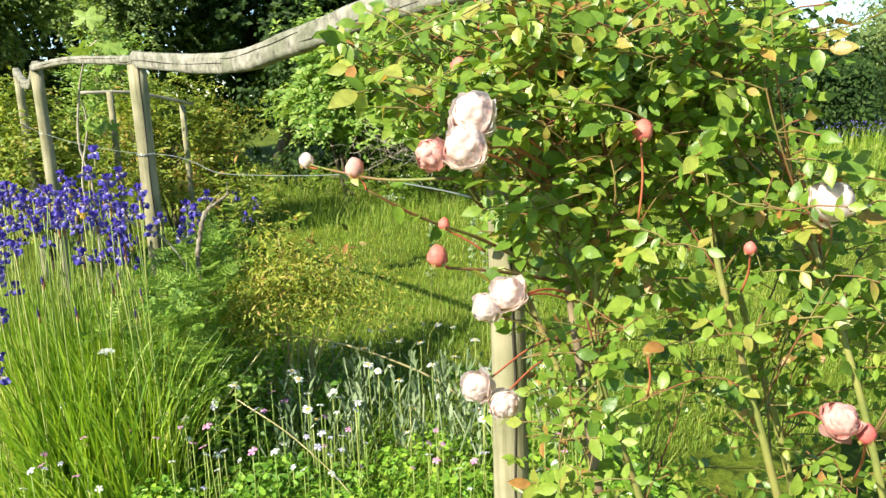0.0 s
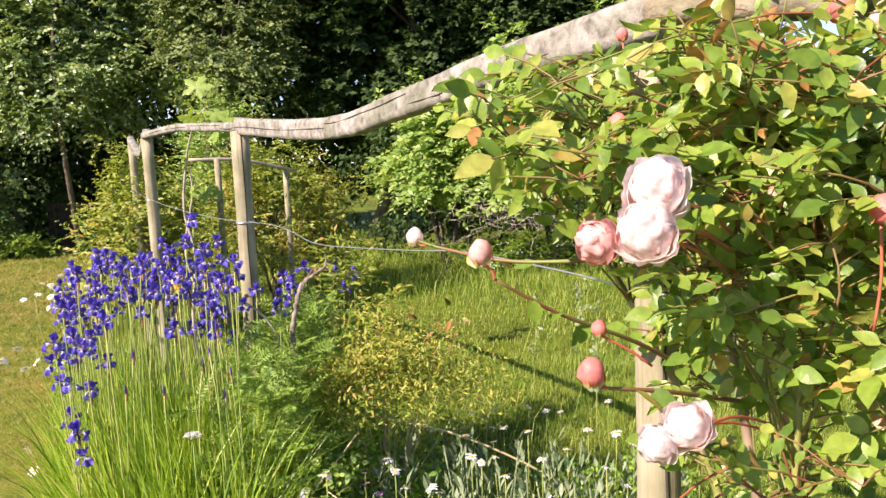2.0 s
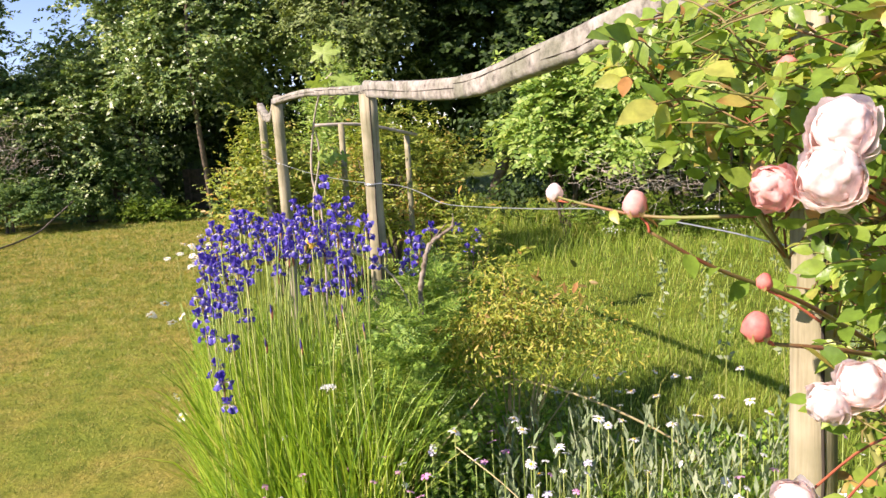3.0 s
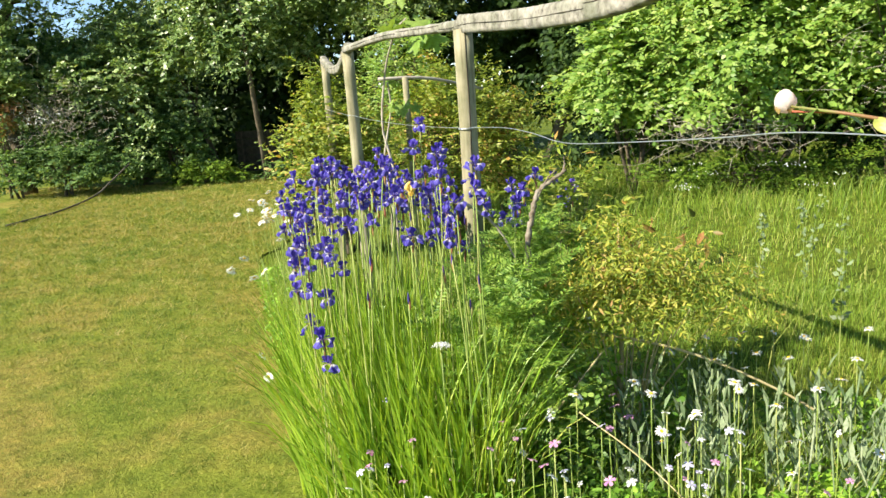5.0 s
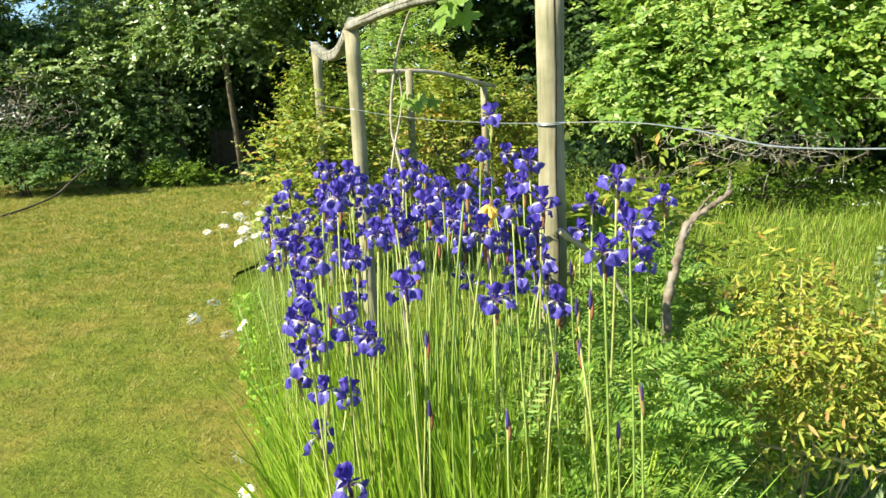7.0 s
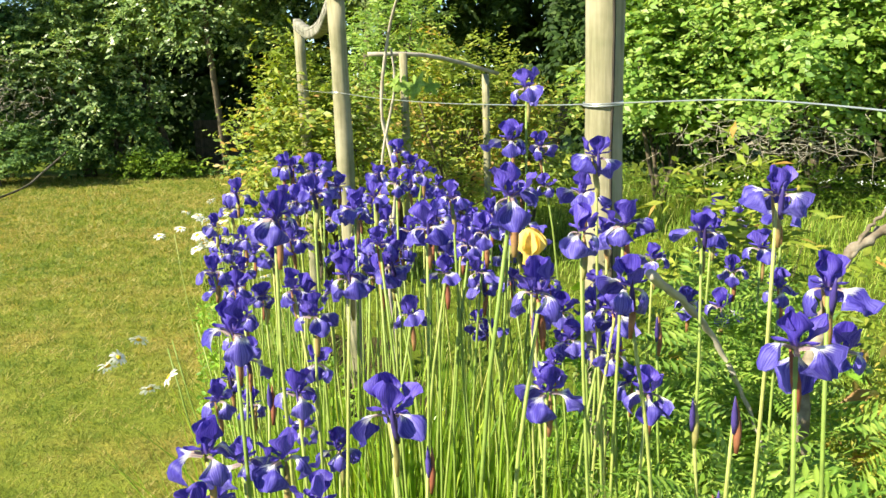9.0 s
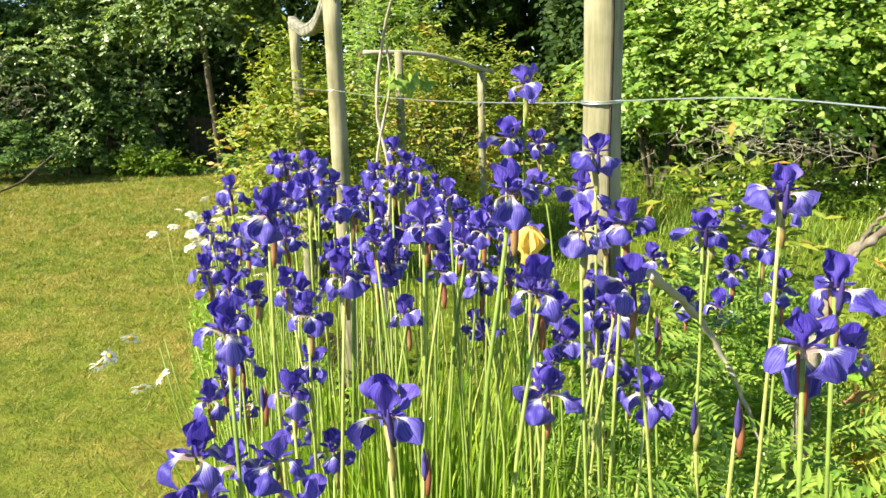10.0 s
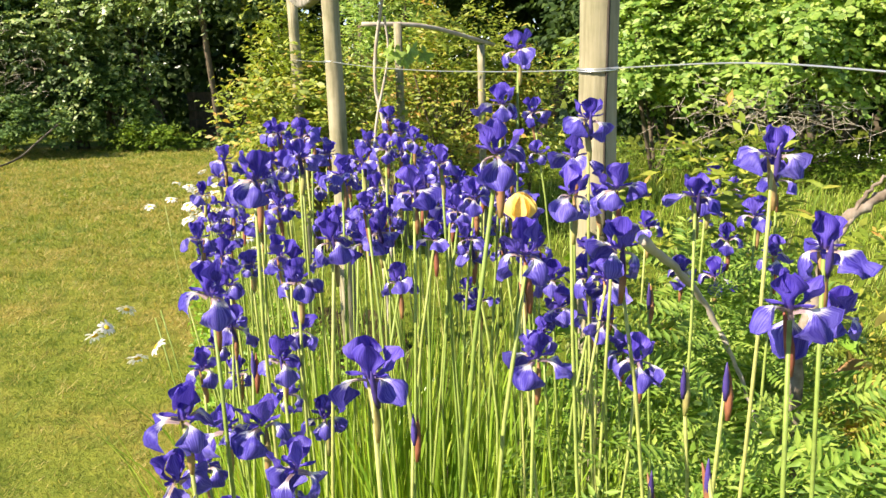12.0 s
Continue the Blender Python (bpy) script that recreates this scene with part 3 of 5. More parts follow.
    plant("shrub", "thin yellow-green shrub with bare stems", "shrub", M_GOLDSHRUB, -2.45, 9.3, 0.05, 1.5, 0.4, 0.4, 90, 30, 0.11, 0.055, 0.02, 5, 0.6, **gold)
    plant("shrub", "young shrub with bronze and yellow leaves beside the post", "shrub", M_GOLDSHRUB, -1.0, 4.25, 0.35, 1.10, 0.28, 0.25, 70, 20, 0.07, 0.055, 0.008, 4, 0.5, twigs=(3, 7, 0.16, 0.3))
    hz = dict(inner=0.2, lump=0.45, boughs=50, reach=0.2, depth=0.56, twigs=(9, 13, 0.40, 0.45))
    plant("shrub", "broad bright green hazel bush in full leaf", "shrub", M_LIGHT, 0.35, 11.6, 0.75, 2.8, 2.0, 1.2, 380, 95, 0.17, 0.105, 0.05, 7, 0.9, **hz)
    plant("shrub", "tall bright green hazel bush in full leaf", "shrub", M_LIGHT, 1.95, 11.3, 0.55, 3.3, 1.6, 1.2, 330, 95, 0.17, 0.105, 0.06, 6, 0.9, **hz)
    plant("shrub", "low bright green hazel shoots beside the dark gap", "shrub", M_LIGHT, -1.2, 11.4, 0.6, 2.1, 0.85, 0.7, 130, 60, 0.15, 0.105, 0.03, 5, 0.9, **dict(hz, boughs=26))
    # Near-black leaves paint the dark band of shade below the hazels.
    plant("shrub", "undergrowth with the shade under the hazels in its dark leaf colour", "shrub", M_DARK, 0.4, 12.9, -0.1, 1.9, 2.9, 0.5, 260, 60, 0.16, 0.09, 0.03, 5, square=0.5)
    plant("shrub", "low leafy weeds below the hazels", "shrub", M_MID, 0.2, 11.0, -0.05, 0.5, 1.9, 0.3, 120, 50, 0.11, 0.055, 0.01, 5, 0.6, lump=0.5, **low)
    plant("shrub", "dark green shrub behind the dead twigs, shade in its colour", "shrub", M_DARKMID, -12.8, 14.3, -0.1, 2.9, 1.2, 0.6, 220, 70, 0.17, 0.1, 0.04, 4, square=0.6)
    plant("shrub", "dark evergreen shrub beyond the meadow", "shrub", M_DARK, 7.6, 16.6, 0.0, 1.7, 1.7, 0.8, 150, 50, 0.16, 0.1, 0.05, 4)
    plant("tree", "rounded grey-green tree far across the lawn", "tree", M_GREY, 15.4, 26.2, 0.0, 3.5, 2.6, 2.0, 330, 60, 0.25, 0.13, 0.15)
    plant("shrub", "dark hedge across the far lawn", "hedge", M_DARK, 11.0, 24.5, 0.0, 1.7, 3.2, 1.0, 200, 50, 0.25, 0.13, 0.06, 5)


# ---- fence of posts and rails ----
POST = {"A": (0.125, 1.60, 1.80), "B": (-1.313, 3.728, 1.76), "C": (-2.608, 5.535, 1.81), "D": (-3.59, 7.27, 1.82)}


def post(x, y, h, r, lean=(0, 0), crack=0.0, label="weathered round wooden fence post"):
    n = 16
    zs = np.linspace(-0.05, h, n)
    wob = RNG.uniform(-1, 1, (n, 2)).cumsum(0) * 0.0012
    P = np.stack([lean[0] * (zs - h) + wob[:, 0], lean[1] * (zs - h) + wob[:, 1], zs], 1)
    V, F = tube(P, r * (1 + 0.04 * np.sin(zs * 9 + x)), 16)
    ob = new("fence_post", mesh_from("fence_post", V, F, M_POST, True))
    ob.location = (x, y, 0)
    tagged(ob, label, "post", "posts of the rustic fence")
    if crack:
        a = crack
        c = np.array((math.cos(a), math.sin(a), 0)) * (r + 0.0006)
        Q = P[3:] + c + np.stack([np.sin(P[3:, 2] * 14) * 0.002, np.zeros(n - 3), np.zeros(n - 3)], 1)
        child("split", mesh_from("split", *tube(Q, 0.0028, 4), M_CRACK), ob, "long dark drying split")
    return ob


def rail(points, w, t, mat, label, rag=0.004):
    """A rail of sawn or round wood along points: an oval bar with uneven faces."""
    n = 40
    L = spline(points, n)
    T = unit(np.gradient(L, axis=0))
    S = unit(np.cross(T, np.array((0, 0, 1.0))))
    U = np.cross(S, T)
    k = 12
    a = np.arange(k) * 2 * math.pi / k + 0.26
    px = np.sign(np.cos(a)) * abs(np.cos(a)) ** 0.42 * t / 2
    py = np.sign(np.sin(a)) * abs(np.sin(a)) ** 0.42
    V = []
    for i in range(n):
        tall = w[0] + (w[1] - w[0]) * i / (n - 1)
        r = RNG.uniform(-rag, rag, k) * 0.5
        V.append(L[i] + (px + r)[:, None] * S[i] + (py * tall / 2 + r)[:, None] * U[i])
    V = np.array(V).reshape(-1, 3)
    F = [(i * k + j, i * k + (j + 1) % k, (i + 1) * k + (j + 1) % k, (i + 1) * k + j) for i in range(n - 1) for j in range(k)]
    V = np.concatenate([V, L[:1], L[-1:]])
    e = (n - 1) * k
    for j in range(0, k, 2):
        F += [(n * k, (j + 2) % k, (j + 1) % k, j), (n * k + 1, e + j, e + (j + 1) % k, e + (j + 2) % k)]
    ob = new("fence_rail", mesh_from("fence_rail", V, F, mat, True))
    for q in range(3):
        i0 = 3 + 11 * q
        k0 = np.arange(i0, i0 + 12)
        h = w[0] + (w[1] - w[0]) * k0 / (n - 1)
        for face in (-1, 1):
            line = L[k0] + S[k0] * face * (t / 2 + 0.0005) + U[k0] * (h * (0.22 * math.sin(q * 2.1 + face) + 0.03 * np.sin(k0)))[:, None]
            child("split", mesh_from("split", *tube(line, 0.0014, 4), M_CRACK), ob, "fine dark drying split")
    return tagged(ob, label, "rail", "rails of the rustic fence")


def fence():
    post(*POST["A"][:2], 1.78, 0.036, (0.0, 0.0), 4.9, "weathered round fence post behind the climbing rose")
    post(*POST["B"], 0.0385, (0.0, 0.0), 5.2, "weathered round fence post with a long drying split")
    post(*POST["C"], 0.039, (-0.008, 0))
    post(*POST["D"], 0.036)
    post(2.6, 0.78, 1.85, 0.036)
    rail([(0.16, 1.63, 1.835), (-0.13, 2.035, 1.803), (-0.26, 2.23, 1.78), (-0.435, 2.48, 1.752), (-0.593, 2.708, 1.726), (-0.82, 3.04, 1.729), (-1.22, 3.61, 1.77), (-1.31, 3.74, 1.785)],
         (0.072, 0.07), 0.05, M_RAIL, "grey weathered wavy rail with a sawn face")
    rail([(-1.25, 3.65, 1.79), (-1.345, 3.79, 1.782), (-1.63, 4.18, 1.803), (-2.05, 4.75, 1.832), (-2.62, 5.53, 1.827)],
         (0.042, 0.042), 0.05, M_RAIL, "thin grey weathered wooden rail")
    rail([(-2.57, 5.47, 1.84), (-2.68, 5.68, 1.81), (-2.9, 6.06, 1.735), (-3.2, 6.58, 1.74), (-3.45, 7.02, 1.80), (-3.63, 7.33, 1.86)], (0.06, 0.075), 0.06, M_RAIL, "crooked grey weathered branch rail")
    rail([(0.12, 1.60, 1.845), (0.23, 1.55, 1.835), (0.39, 1.50, 1.824), (0.53, 1.458, 1.826), (1.2, 1.24, 1.85), (2.62, 0.77, 1.88)],
         (0.066, 0.058), 0.06, M_BARKRAIL, "pale barked round pole rail", rag=0.003)
    knob = rail([(0.19, 1.55, 1.885), (0.235, 1.545, 1.84), (0.27, 1.53, 1.79), (0.285, 1.52, 1.755)], (0.055, 0.016), 0.04, M_BARKRAIL, "forked stub of a sawn branch on the rail")
    knob.name = "branch_stub"
    pts = [(2.6, 0.72, 1.42), (1.8, 0.99, 1.41), (1.1, 1.22, 1.405), (0.6, 1.395, 1.40), (0.33, 1.485, 1.40), (0.125, 1.555, 1.40), (-0.005, 1.79, 1.402), (-0.217, 2.106, 1.405), (-0.366, 2.33, 1.385), (-0.56, 2.62, 1.361), (-0.79, 2.965, 1.34), (-0.94, 3.19, 1.362), (-1.08, 3.40, 1.373),
           (-1.27, 3.68, 1.366), (-1.36, 3.79, 1.362), (-1.55, 4.05, 1.358), (-1.9, 4.53, 1.36), (-2.3, 5.09, 1.375), (-2.6, 5.51, 1.395), (-2.66, 5.59, 1.395), (-2.9, 6.01, 1.40), (-3.3, 6.71, 1.41), (-3.6, 7.25, 1.42)]
    tagged(new("fence_wire", mesh_from("fence_wire", *tube(spline(pts, 150), 0.0015, 6), M_WIRE, True)), "thin galvanised wire strung along the posts", "wire")
    for q, z in (("B", 1.36), ("C", 1.395)):
        x, y, _ = POST[q]
        a = np.linspace(0, 4.3 * math.pi, 44)
        ring = np.stack([x + 0.039 * np.cos(a), y + 0.039 * np.sin(a), z + 0.004 * a / 6 + 0.003 * np.sin(a)], 1)
        tagged(new("wire_tie", mesh_from("wire_tie", *tube(ring, 0.0018, 5), M_WIRE, True)), "wire wound round the post", "wire")
    # low frame of thin poles among the shrubs
    root = new("plant_support")
    for x, y, h in ((-3.07, 7.93, 1.66), (-2.58, 8.55, 1.50)):
        child("pole", mesh_from("pole", *tube(np.stack([np.full(6, x), np.full(6, y), np.linspace(0, h, 6)], 1), 0.03, 10), M_POST, True), root)
    child("crossbar", mesh_from("crossbar", *tube(spline([(-3.3, 7.8, 1.66), (-2.9, 8.1, 1.64), (-2.5, 8.66, 1.50)], 8), 0.016, 8), M_TWIG, True), root)
    tagged(root, "low frame of thin weathered poles among shrubs", "plant support")
    # boarded panel in the dark gap of the hedge
    root = new("boarded_fence")
    for i in range(5):
        bm = bmesh.new()
        bmesh.ops.create_cube(bm, size=1)
        bmesh.ops.scale(bm, verts=bm.verts, vec=(2.4, 0.02, 0.17))
        bmesh.ops.bevel(bm, geom=bm.edges, offset=0.004, segments=1, affect="EDGES")
        me = bpy.data.meshes.new("board")
        bm.to_mesh(me)
        bm.free()
        me.materials.append(M_PANEL)
        child("board", me, root, m=pose(-8.9, 16.3 + 0.006 * (i % 2), 0.12 + 0.178 * i, 0, 0, 4))
    tagged(root, "brown boarded fence panel in the hedge's shade", "fence panel")


# ---- irises ----
def petal_mesh(name, mat, length, width, angles, broad, cup, ruffle, claw=0.25, seed=0):
    """A petal along x: narrow claw, round blade broadest at u = broad, its slope (degrees) running through angles."""
    nu, nv = 11, 7
    V, F, U, W = [], [], [], []
    x = z = 0.0
    for i in range(nu):
        u = i / (nu - 1)
        a = radians(np.interp(u, np.linspace(0, 1, len(angles)), angles))
        if i:
            x, z = x + length * math.cos(a) / (nu - 1), z + length * math.sin(a) / (nu - 1)
        rise = np.clip((u - 0.28) / (broad - 0.32), 0, 1)
        w = width * (claw + (1 - claw) * rise * rise * (3 - 2 * rise))
        if u > broad:
            w *= math.sqrt(max(0.02, 1 - ((u - broad) / (1.02 - broad)) ** 2))
        w *= 1 + 0.4 * ruffle * math.sin(11 * u + 2.3 * seed)
        for j in range(nv):
            v = 2 * j / (nv - 1) - 1
            lift = (cup * v * v + ruffle * math.sin(4.2 * v + seed) * abs(v) + 0.9 * ruffle * math.sin(10 * u + 3 * v + 2 * seed) * v * v * u) * w
            V.append((x - lift * math.sin(a), v * w / 2, z + lift * math.cos(a)))
            U.append(u)
            W.append(v)
    for i in range(nu - 1):
        for j in range(nv - 1):
            F.append((i * nv + j, (i + 1) * nv + j, (i + 1) * nv + j + 1, i * nv + j + 1))
    me = mesh_from(name, V, F, mat, True)
    me.attributes.new("along", "FLOAT", "POINT").data.foreach_set("value", np.array(U, np.float32))
    me.attributes.new("across", "FLOAT", "POINT").data.foreach_set("value", np.array(W, np.float32))
    return me


FALLS = [petal_mesh("fall", M_FALL, le, w * 1.14, a, 0.66, c, 0.34, 0.17, s) for le, w, a, c, s in (
    (0.056, 0.036, (20, 0, -40, -62, -70), -0.10, 0), (0.054, 0.034, (28, 5, -55, -80, -90), -0.16, 2),
    (0.058, 0.039, (15, -5, -25, -45, -60), -0.06, 4), (0.052, 0.035, (25, 10, -30, -65, -105), -0.12, 1), (0.055, 0.034, (30, 10, -35, -75, -85), -0.05, 3))]
STANDARDS = [petal_mesh("standard", M_STANDARD, le, w * 1.1, a, 0.66, 0.12, 0.26, 0.24, s) for le, w, a, s in (
    (0.045, 0.031, (35, 55, 75, 85, 70), 0), (0.042, 0.028, (30, 45, 62, 70, 50), 2), (0.047, 0.033, (45, 65, 85, 95, 90), 5), (0.043, 0.027, (40, 70, 95, 100, 70), 3))]
STYLE = petal_mesh("style_arm", M_STANDARD, 0.026, 0.010, (35, 20, 0, 10, 50), 0.6, 0.3, 0.05, 0.6)


def lathe(name, profile, mat, sides=8, bend=0.0):
    P = np.array([(bend * z * z, 0, z) for r, z in profile])
    return mesh_from(name, *tube(P, [r for r, z in profile], sides), mat, True)


SPATHE = lathe("spathe", [(0.0020, -0.004), (0.0036, 0.008), (0.0042, 0.020), (0.0027, 0.037), (0.0006, 0.050)], M_SPATHE, 6, 2.5)
FLOWER_BUD = lathe("bud", [(0.0020, 0), (0.0033, 0.010), (0.0034, 0.020), (0.0018, 0.032), (0.0005, 0.039)], M_IRISBUD, 6)
IRIS_STEMS = []
for _k in range(6):
    _b1, _b2 = RNG.normal(0, 0.035, 2), RNG.normal(0, 0.012, 2)
    _u = np.linspace(0, 1, 9)
    _P = np.stack([_b1[0] * (_u**2 - 1) + _b2[0] * np.sin(6 * _u), _b1[1] * (_u**2 - 1) + _b2[1] * np.sin(5 * _u), _u], 1)
    _P[:, :2] -= _P[-1, :2]
    IRIS_STEMS.append(mesh_from("stem", *tube(_P, np.linspace(0.0028, 0.0020, 9), 7), M_STEM, True))


def bloom(root, z, size, turn, wilt=0.0, off=(0, 0)):
    base = Matrix.Translation((off[0], off[1], z)) @ Matrix.Rotation(turn, 4, "Z") @ Matrix.Scale(size, 4)
    for k in range(3):
        a = Matrix.Rotation(k * 2.0944 + RNG.normal() * 0.12, 4, "Z")
        child("fall", FALLS[RNG.integers(5)], root, m=base @ a @ Matrix.Translation((0.004, 0, 0)) @ Matrix.Rotation(RNG.normal() * 0.26 + wilt, 4, "Y"))
        a = Matrix.Rotation(k * 2.0944 + 1.047 + RNG.normal() * 0.15, 4, "Z")
        child("standard", STANDARDS[RNG.integers(4)], root, m=base @ a @ Matrix.Translation((0.003, 0, 0.002)) @ Matrix.Rotation(RNG.normal() * 0.2 + wilt * 0.5, 4, "Y"))
        a = Matrix.Rotation(k * 2.0944 + RNG.normal() * 0.1, 4, "Z")
        child("style_arm", STYLE, root, m=base @ a @ Matrix.Translation((0.003, 0, 0.004)))


def iris(x, y, z, size=1.0, turn=None, kind="open"):
    """One flowering stem: z is the height at which its flower opens."""
    root = new("iris")
    root.location = (x, y, 0)
    turn = RNG.uniform(0, 2.09) if turn is None else turn
    stem = child("stem", IRIS_STEMS[RNG.integers(len(IRIS_STEMS))], root, m=Matrix.Rotation(turn * 3, 4, "Z") @ Matrix.Diagonal((1, 1, z - 0.008, 1)))
    child("spathe", SPATHE, root, m=Matrix.Translation((0.003, 0, z - 0.05)) @ Matrix.Rotation(turn + 2, 4, "Z") @ Matrix.Rotation(0.12, 4, "X"))
    if kind == "open":
        bloom(root, z, size, turn)
        if RNG.uniform() < 0.35:
            child("bud", FLOWER_BUD, root, m=Matrix.Translation((0.004, 0.003, z - 0.025)) @ Matrix.Rotation(0.35, 4, "X"))
        if RNG.uniform() < 0.22:
            bloom(root, z - RNG.uniform(0.05, 0.08), size * 0.85, turn + 1.0, 0.35, (RNG.normal() * 0.018, RNG.normal() * 0.018))
        tagged(root, "violet-blue Siberian iris in full flower", "iris", "irises of the flower bed")
    else:
        child("bud", FLOWER_BUD, root, m=Matrix.Translation((0, 0, z - 0.034)))
        tagged(root, "iris stem with a pointed unopened violet bud", "iris", "irises of the flower bed")
    return root


# flowers of the front of the clump, as (x, y, height)
FRONT = [(-1.414, 3.403, 1.40), (-1.437, 3.379, 1.317), (-1.434, 3.70, 1.283), (-1.327, 2.776, 1.309), (-1.285, 3.191, 1.306), (-1.284, 2.972, 1.242),
         (-1.242, 3.073, 1.232), (-1.147, 3.149, 1.213), (-1.084, 2.957, 1.287), (-1.055, 2.83, 1.223), (-1.092, 2.744, 1.194), (-1.308, 2.816, 1.211),
         (-1.229, 2.90, 1.199), (-1.21, 3.04, 1.031), (-1.323, 2.966, 1.052), (-1.603, 2.761, 1.174), (-1.598, 2.854, 1.272), (-1.949, 3.294, 1.101),
         (-1.83, 3.471, 1.257), (-1.566, 2.976, 1.18), (-1.628, 3.0, 1.121), (-1.61, 3.207, 1.124), (-1.646, 2.975, 1.023), (-1.41, 2.67, 1.142),
         (-1.61, 2.706, 1.071), (-1.555, 2.748, 1.05), (-1.614, 3.023, 0.927), (-1.489, 3.06, 1.229), (-1.563, 3.207, 1.064), (-1.679, 3.292, 1.212)]


def clump_side(y):
    """The clump's lawn side."""
    return -1.2 - 0.67 * (y - 2.1)


def irises():
    for x, y, z in FRONT:
        iris(x, y, z, RNG.uniform(0.70, 0.82))
    for k in range(100):
        u, v = RNG.uniform(), RNG.uniform(-1, 1)
        y = 3.15 + 0.95 * u
        side = clump_side(y) + 0.03
        x = side + (v + 1) / 2 * (-1.18 - 0.38 * u - side)
        iris(x, y, min(1.25, 1.17 - 0.14 * abs(v) ** 2 + RNG.normal() * 0.06 - (0.13 if v < -0.6 else 0)), RNG.uniform(0.60, 0.78))
    for k in range(9):
        iris(RNG.uniform(-1.40, -1.0), RNG.uniform(3.2, 3.65), RNG.uniform(1.0, 1.2), RNG.uniform(0.66, 0.82))
    for x, y, z in ((-1.774, 2.894, 0.764), (-1.565, 2.659, 0.788), (-1.80, 2.98, 0.86), (-1.72, 2.80, 0.90), (-1.86, 3.1, 0.95), (-1.70, 2.95, 0.84), (-1.9, 3.2, 0.98), (-1.72, 2.88, 0.97), (-2.0, 3.38, 1.05), (-2.14, 3.58, 1.1), (-2.3, 3.84, 1.08), (-2.22, 3.72, 1.18), (-2.38, 4.0, 1.1),
                    (-1.08, 4.42, 1.02), (-1.03, 4.46, 0.96), (-1.1, 4.5, 0.93), (-1.15, 4.25, 1.08)):
        iris(max(x, clump_side(y)) + RNG.uniform(0, 0.1), y, z, RNG.uniform(0.74, 0.88))
    for x, y, z in ((-1.125, 2.86, 1.10), (-1.14, 2.82, 1.02), (-1.25, 2.70, 0.93), (-1.03, 2.72, 0.98), (-1.07, 2.75, 0.90), (-1.19, 2.88, 0.97), (-1.40, 2.74, 0.92), (-1.16, 2.95, 1.06),
                    (-1.35, 3.05, 1.12), (-1.45, 2.9, 1.0), (-1.7, 3.0, 1.02), (-1.2, 3.2, 1.08)):
        iris(x, y, z, kind="bud")
    n = 3600
    u, a = np.sqrt(RNG.uniform(0, 1, n)), RNG.uniform(0, 2 * math.pi, n)
    cx, cy = u * np.cos(a), u * np.sin(a)
    P = np.stack([-1.53 + 0.47 * cx - 0.30 * cy, 3.26 + 0.66 * cy, np.full(n, -0.01)], 1)
    head = np.arctan2(cy, cx) + RNG.normal(0, 0.9, n)
    lean = np.abs(RNG.normal(0.0, 0.09, n)) + 0.26 * u**4 * RNG.uniform(0.1, 1.2, n)
    sets = [blades(P, RNG.uniform(0.45, 0.95, n) - 0.10 * u**3, RNG.uniform(0.007, 0.0145, n), lean, 5, 0.5, head)]
    tagged(new("iris_leaves", mesh_from("iris_leaves", *join(*sets), M_IRIS_LEAF, True)), "dense sword-shaped green iris leaves", "leaves", kind="stuff")


# ---- small flowers of the bed ----
RAY = mesh_from("ray", [(r, q * w, z) for r, w, z in ((0.006, 0.0025, 0.001), (0.012, 0.0036, 0.0022), (0.018, 0.0033, 0.001), (0.023, 0.0015, -0.002)) for q in (-1, 1)],
                [(0, 2, 3, 1), (2, 4, 5, 3), (4, 6, 7, 5)], M_WHITE)
DISC = lathe("disc", [(0.0072, -0.001), (0.007, 0.002), (0.0045, 0.0042), (0.0005, 0.005)], M_DISC, 10)
DAISY_STEM = mesh_from("stem", *tube([(0.03, 0, 0), (0.012, 0.004, 0.4), (0, 0, 0.8), (0, 0, 1)], 0.0018, 5), M_STEM, True)
_PV, _PF = [], []
for _i in range(5):
    _a = _i * 2 * math.pi / 5
    _ca, _sa = math.cos(_a), math.sin(_a)
    _o = len(_PV)
    for _r, _w, _z in ((0.001, 0.001, 0), (0.008, 0.004, 0.002), (0.013, 0.005, 0.001), (0.015, 0.002, -0.001)):
        for _s in (-1, 1):
            _PV.append((_r * _ca - _s * _w * _sa, _r * _sa + _s * _w * _ca, _z))
    _PF += [(_o + 2 * q, _o + 2 * q + 2, _o + 2 * q + 3, _o + 2 * q + 1) for q in range(3)]
SMALL = {k: mesh_from("petals", _PV, _PF, m) for k, m in (("pink", M_PINK), ("lilac", M_LILAC), ("white", M_WHITE))}


def daisy(x, y, z, size=1.0, face=None, lean=0.0):
    root = new("oxeye_daisy")
    root.location = (x, y, 0)
    shear = Matrix(((1, 0, -lean, lean), (0, 1, 0, 0), (0, 0, z, 0), (0, 0, 0, 1)))
    child("stem", DAISY_STEM, root, m=shear if lean else Matrix.Rotation(RNG.uniform(0, 6), 4, "Z") @ shear)
    tilt = face or (RNG.normal(0.25, 0.25), RNG.normal(-0.1, 0.25))
    m = Matrix.Translation((0, 0, z)) @ Euler((tilt[0], tilt[1], RNG.uniform(0, 6))).to_matrix().to_4x4() @ Matrix.Scale(size, 4)
    for k in range(14):
        child("ray", RAY, root, m=m @ Matrix.Rotation(k * 0.4488 + RNG.normal() * 0.05, 4, "Z") @ Matrix.Rotation(RNG.normal() * 0.15, 4, "Y"))
    child("disc", DISC, root, "yellow centre", m)
    tagged(root, "white oxeye daisy with a yellow centre", "daisy", "oxeye daisies")


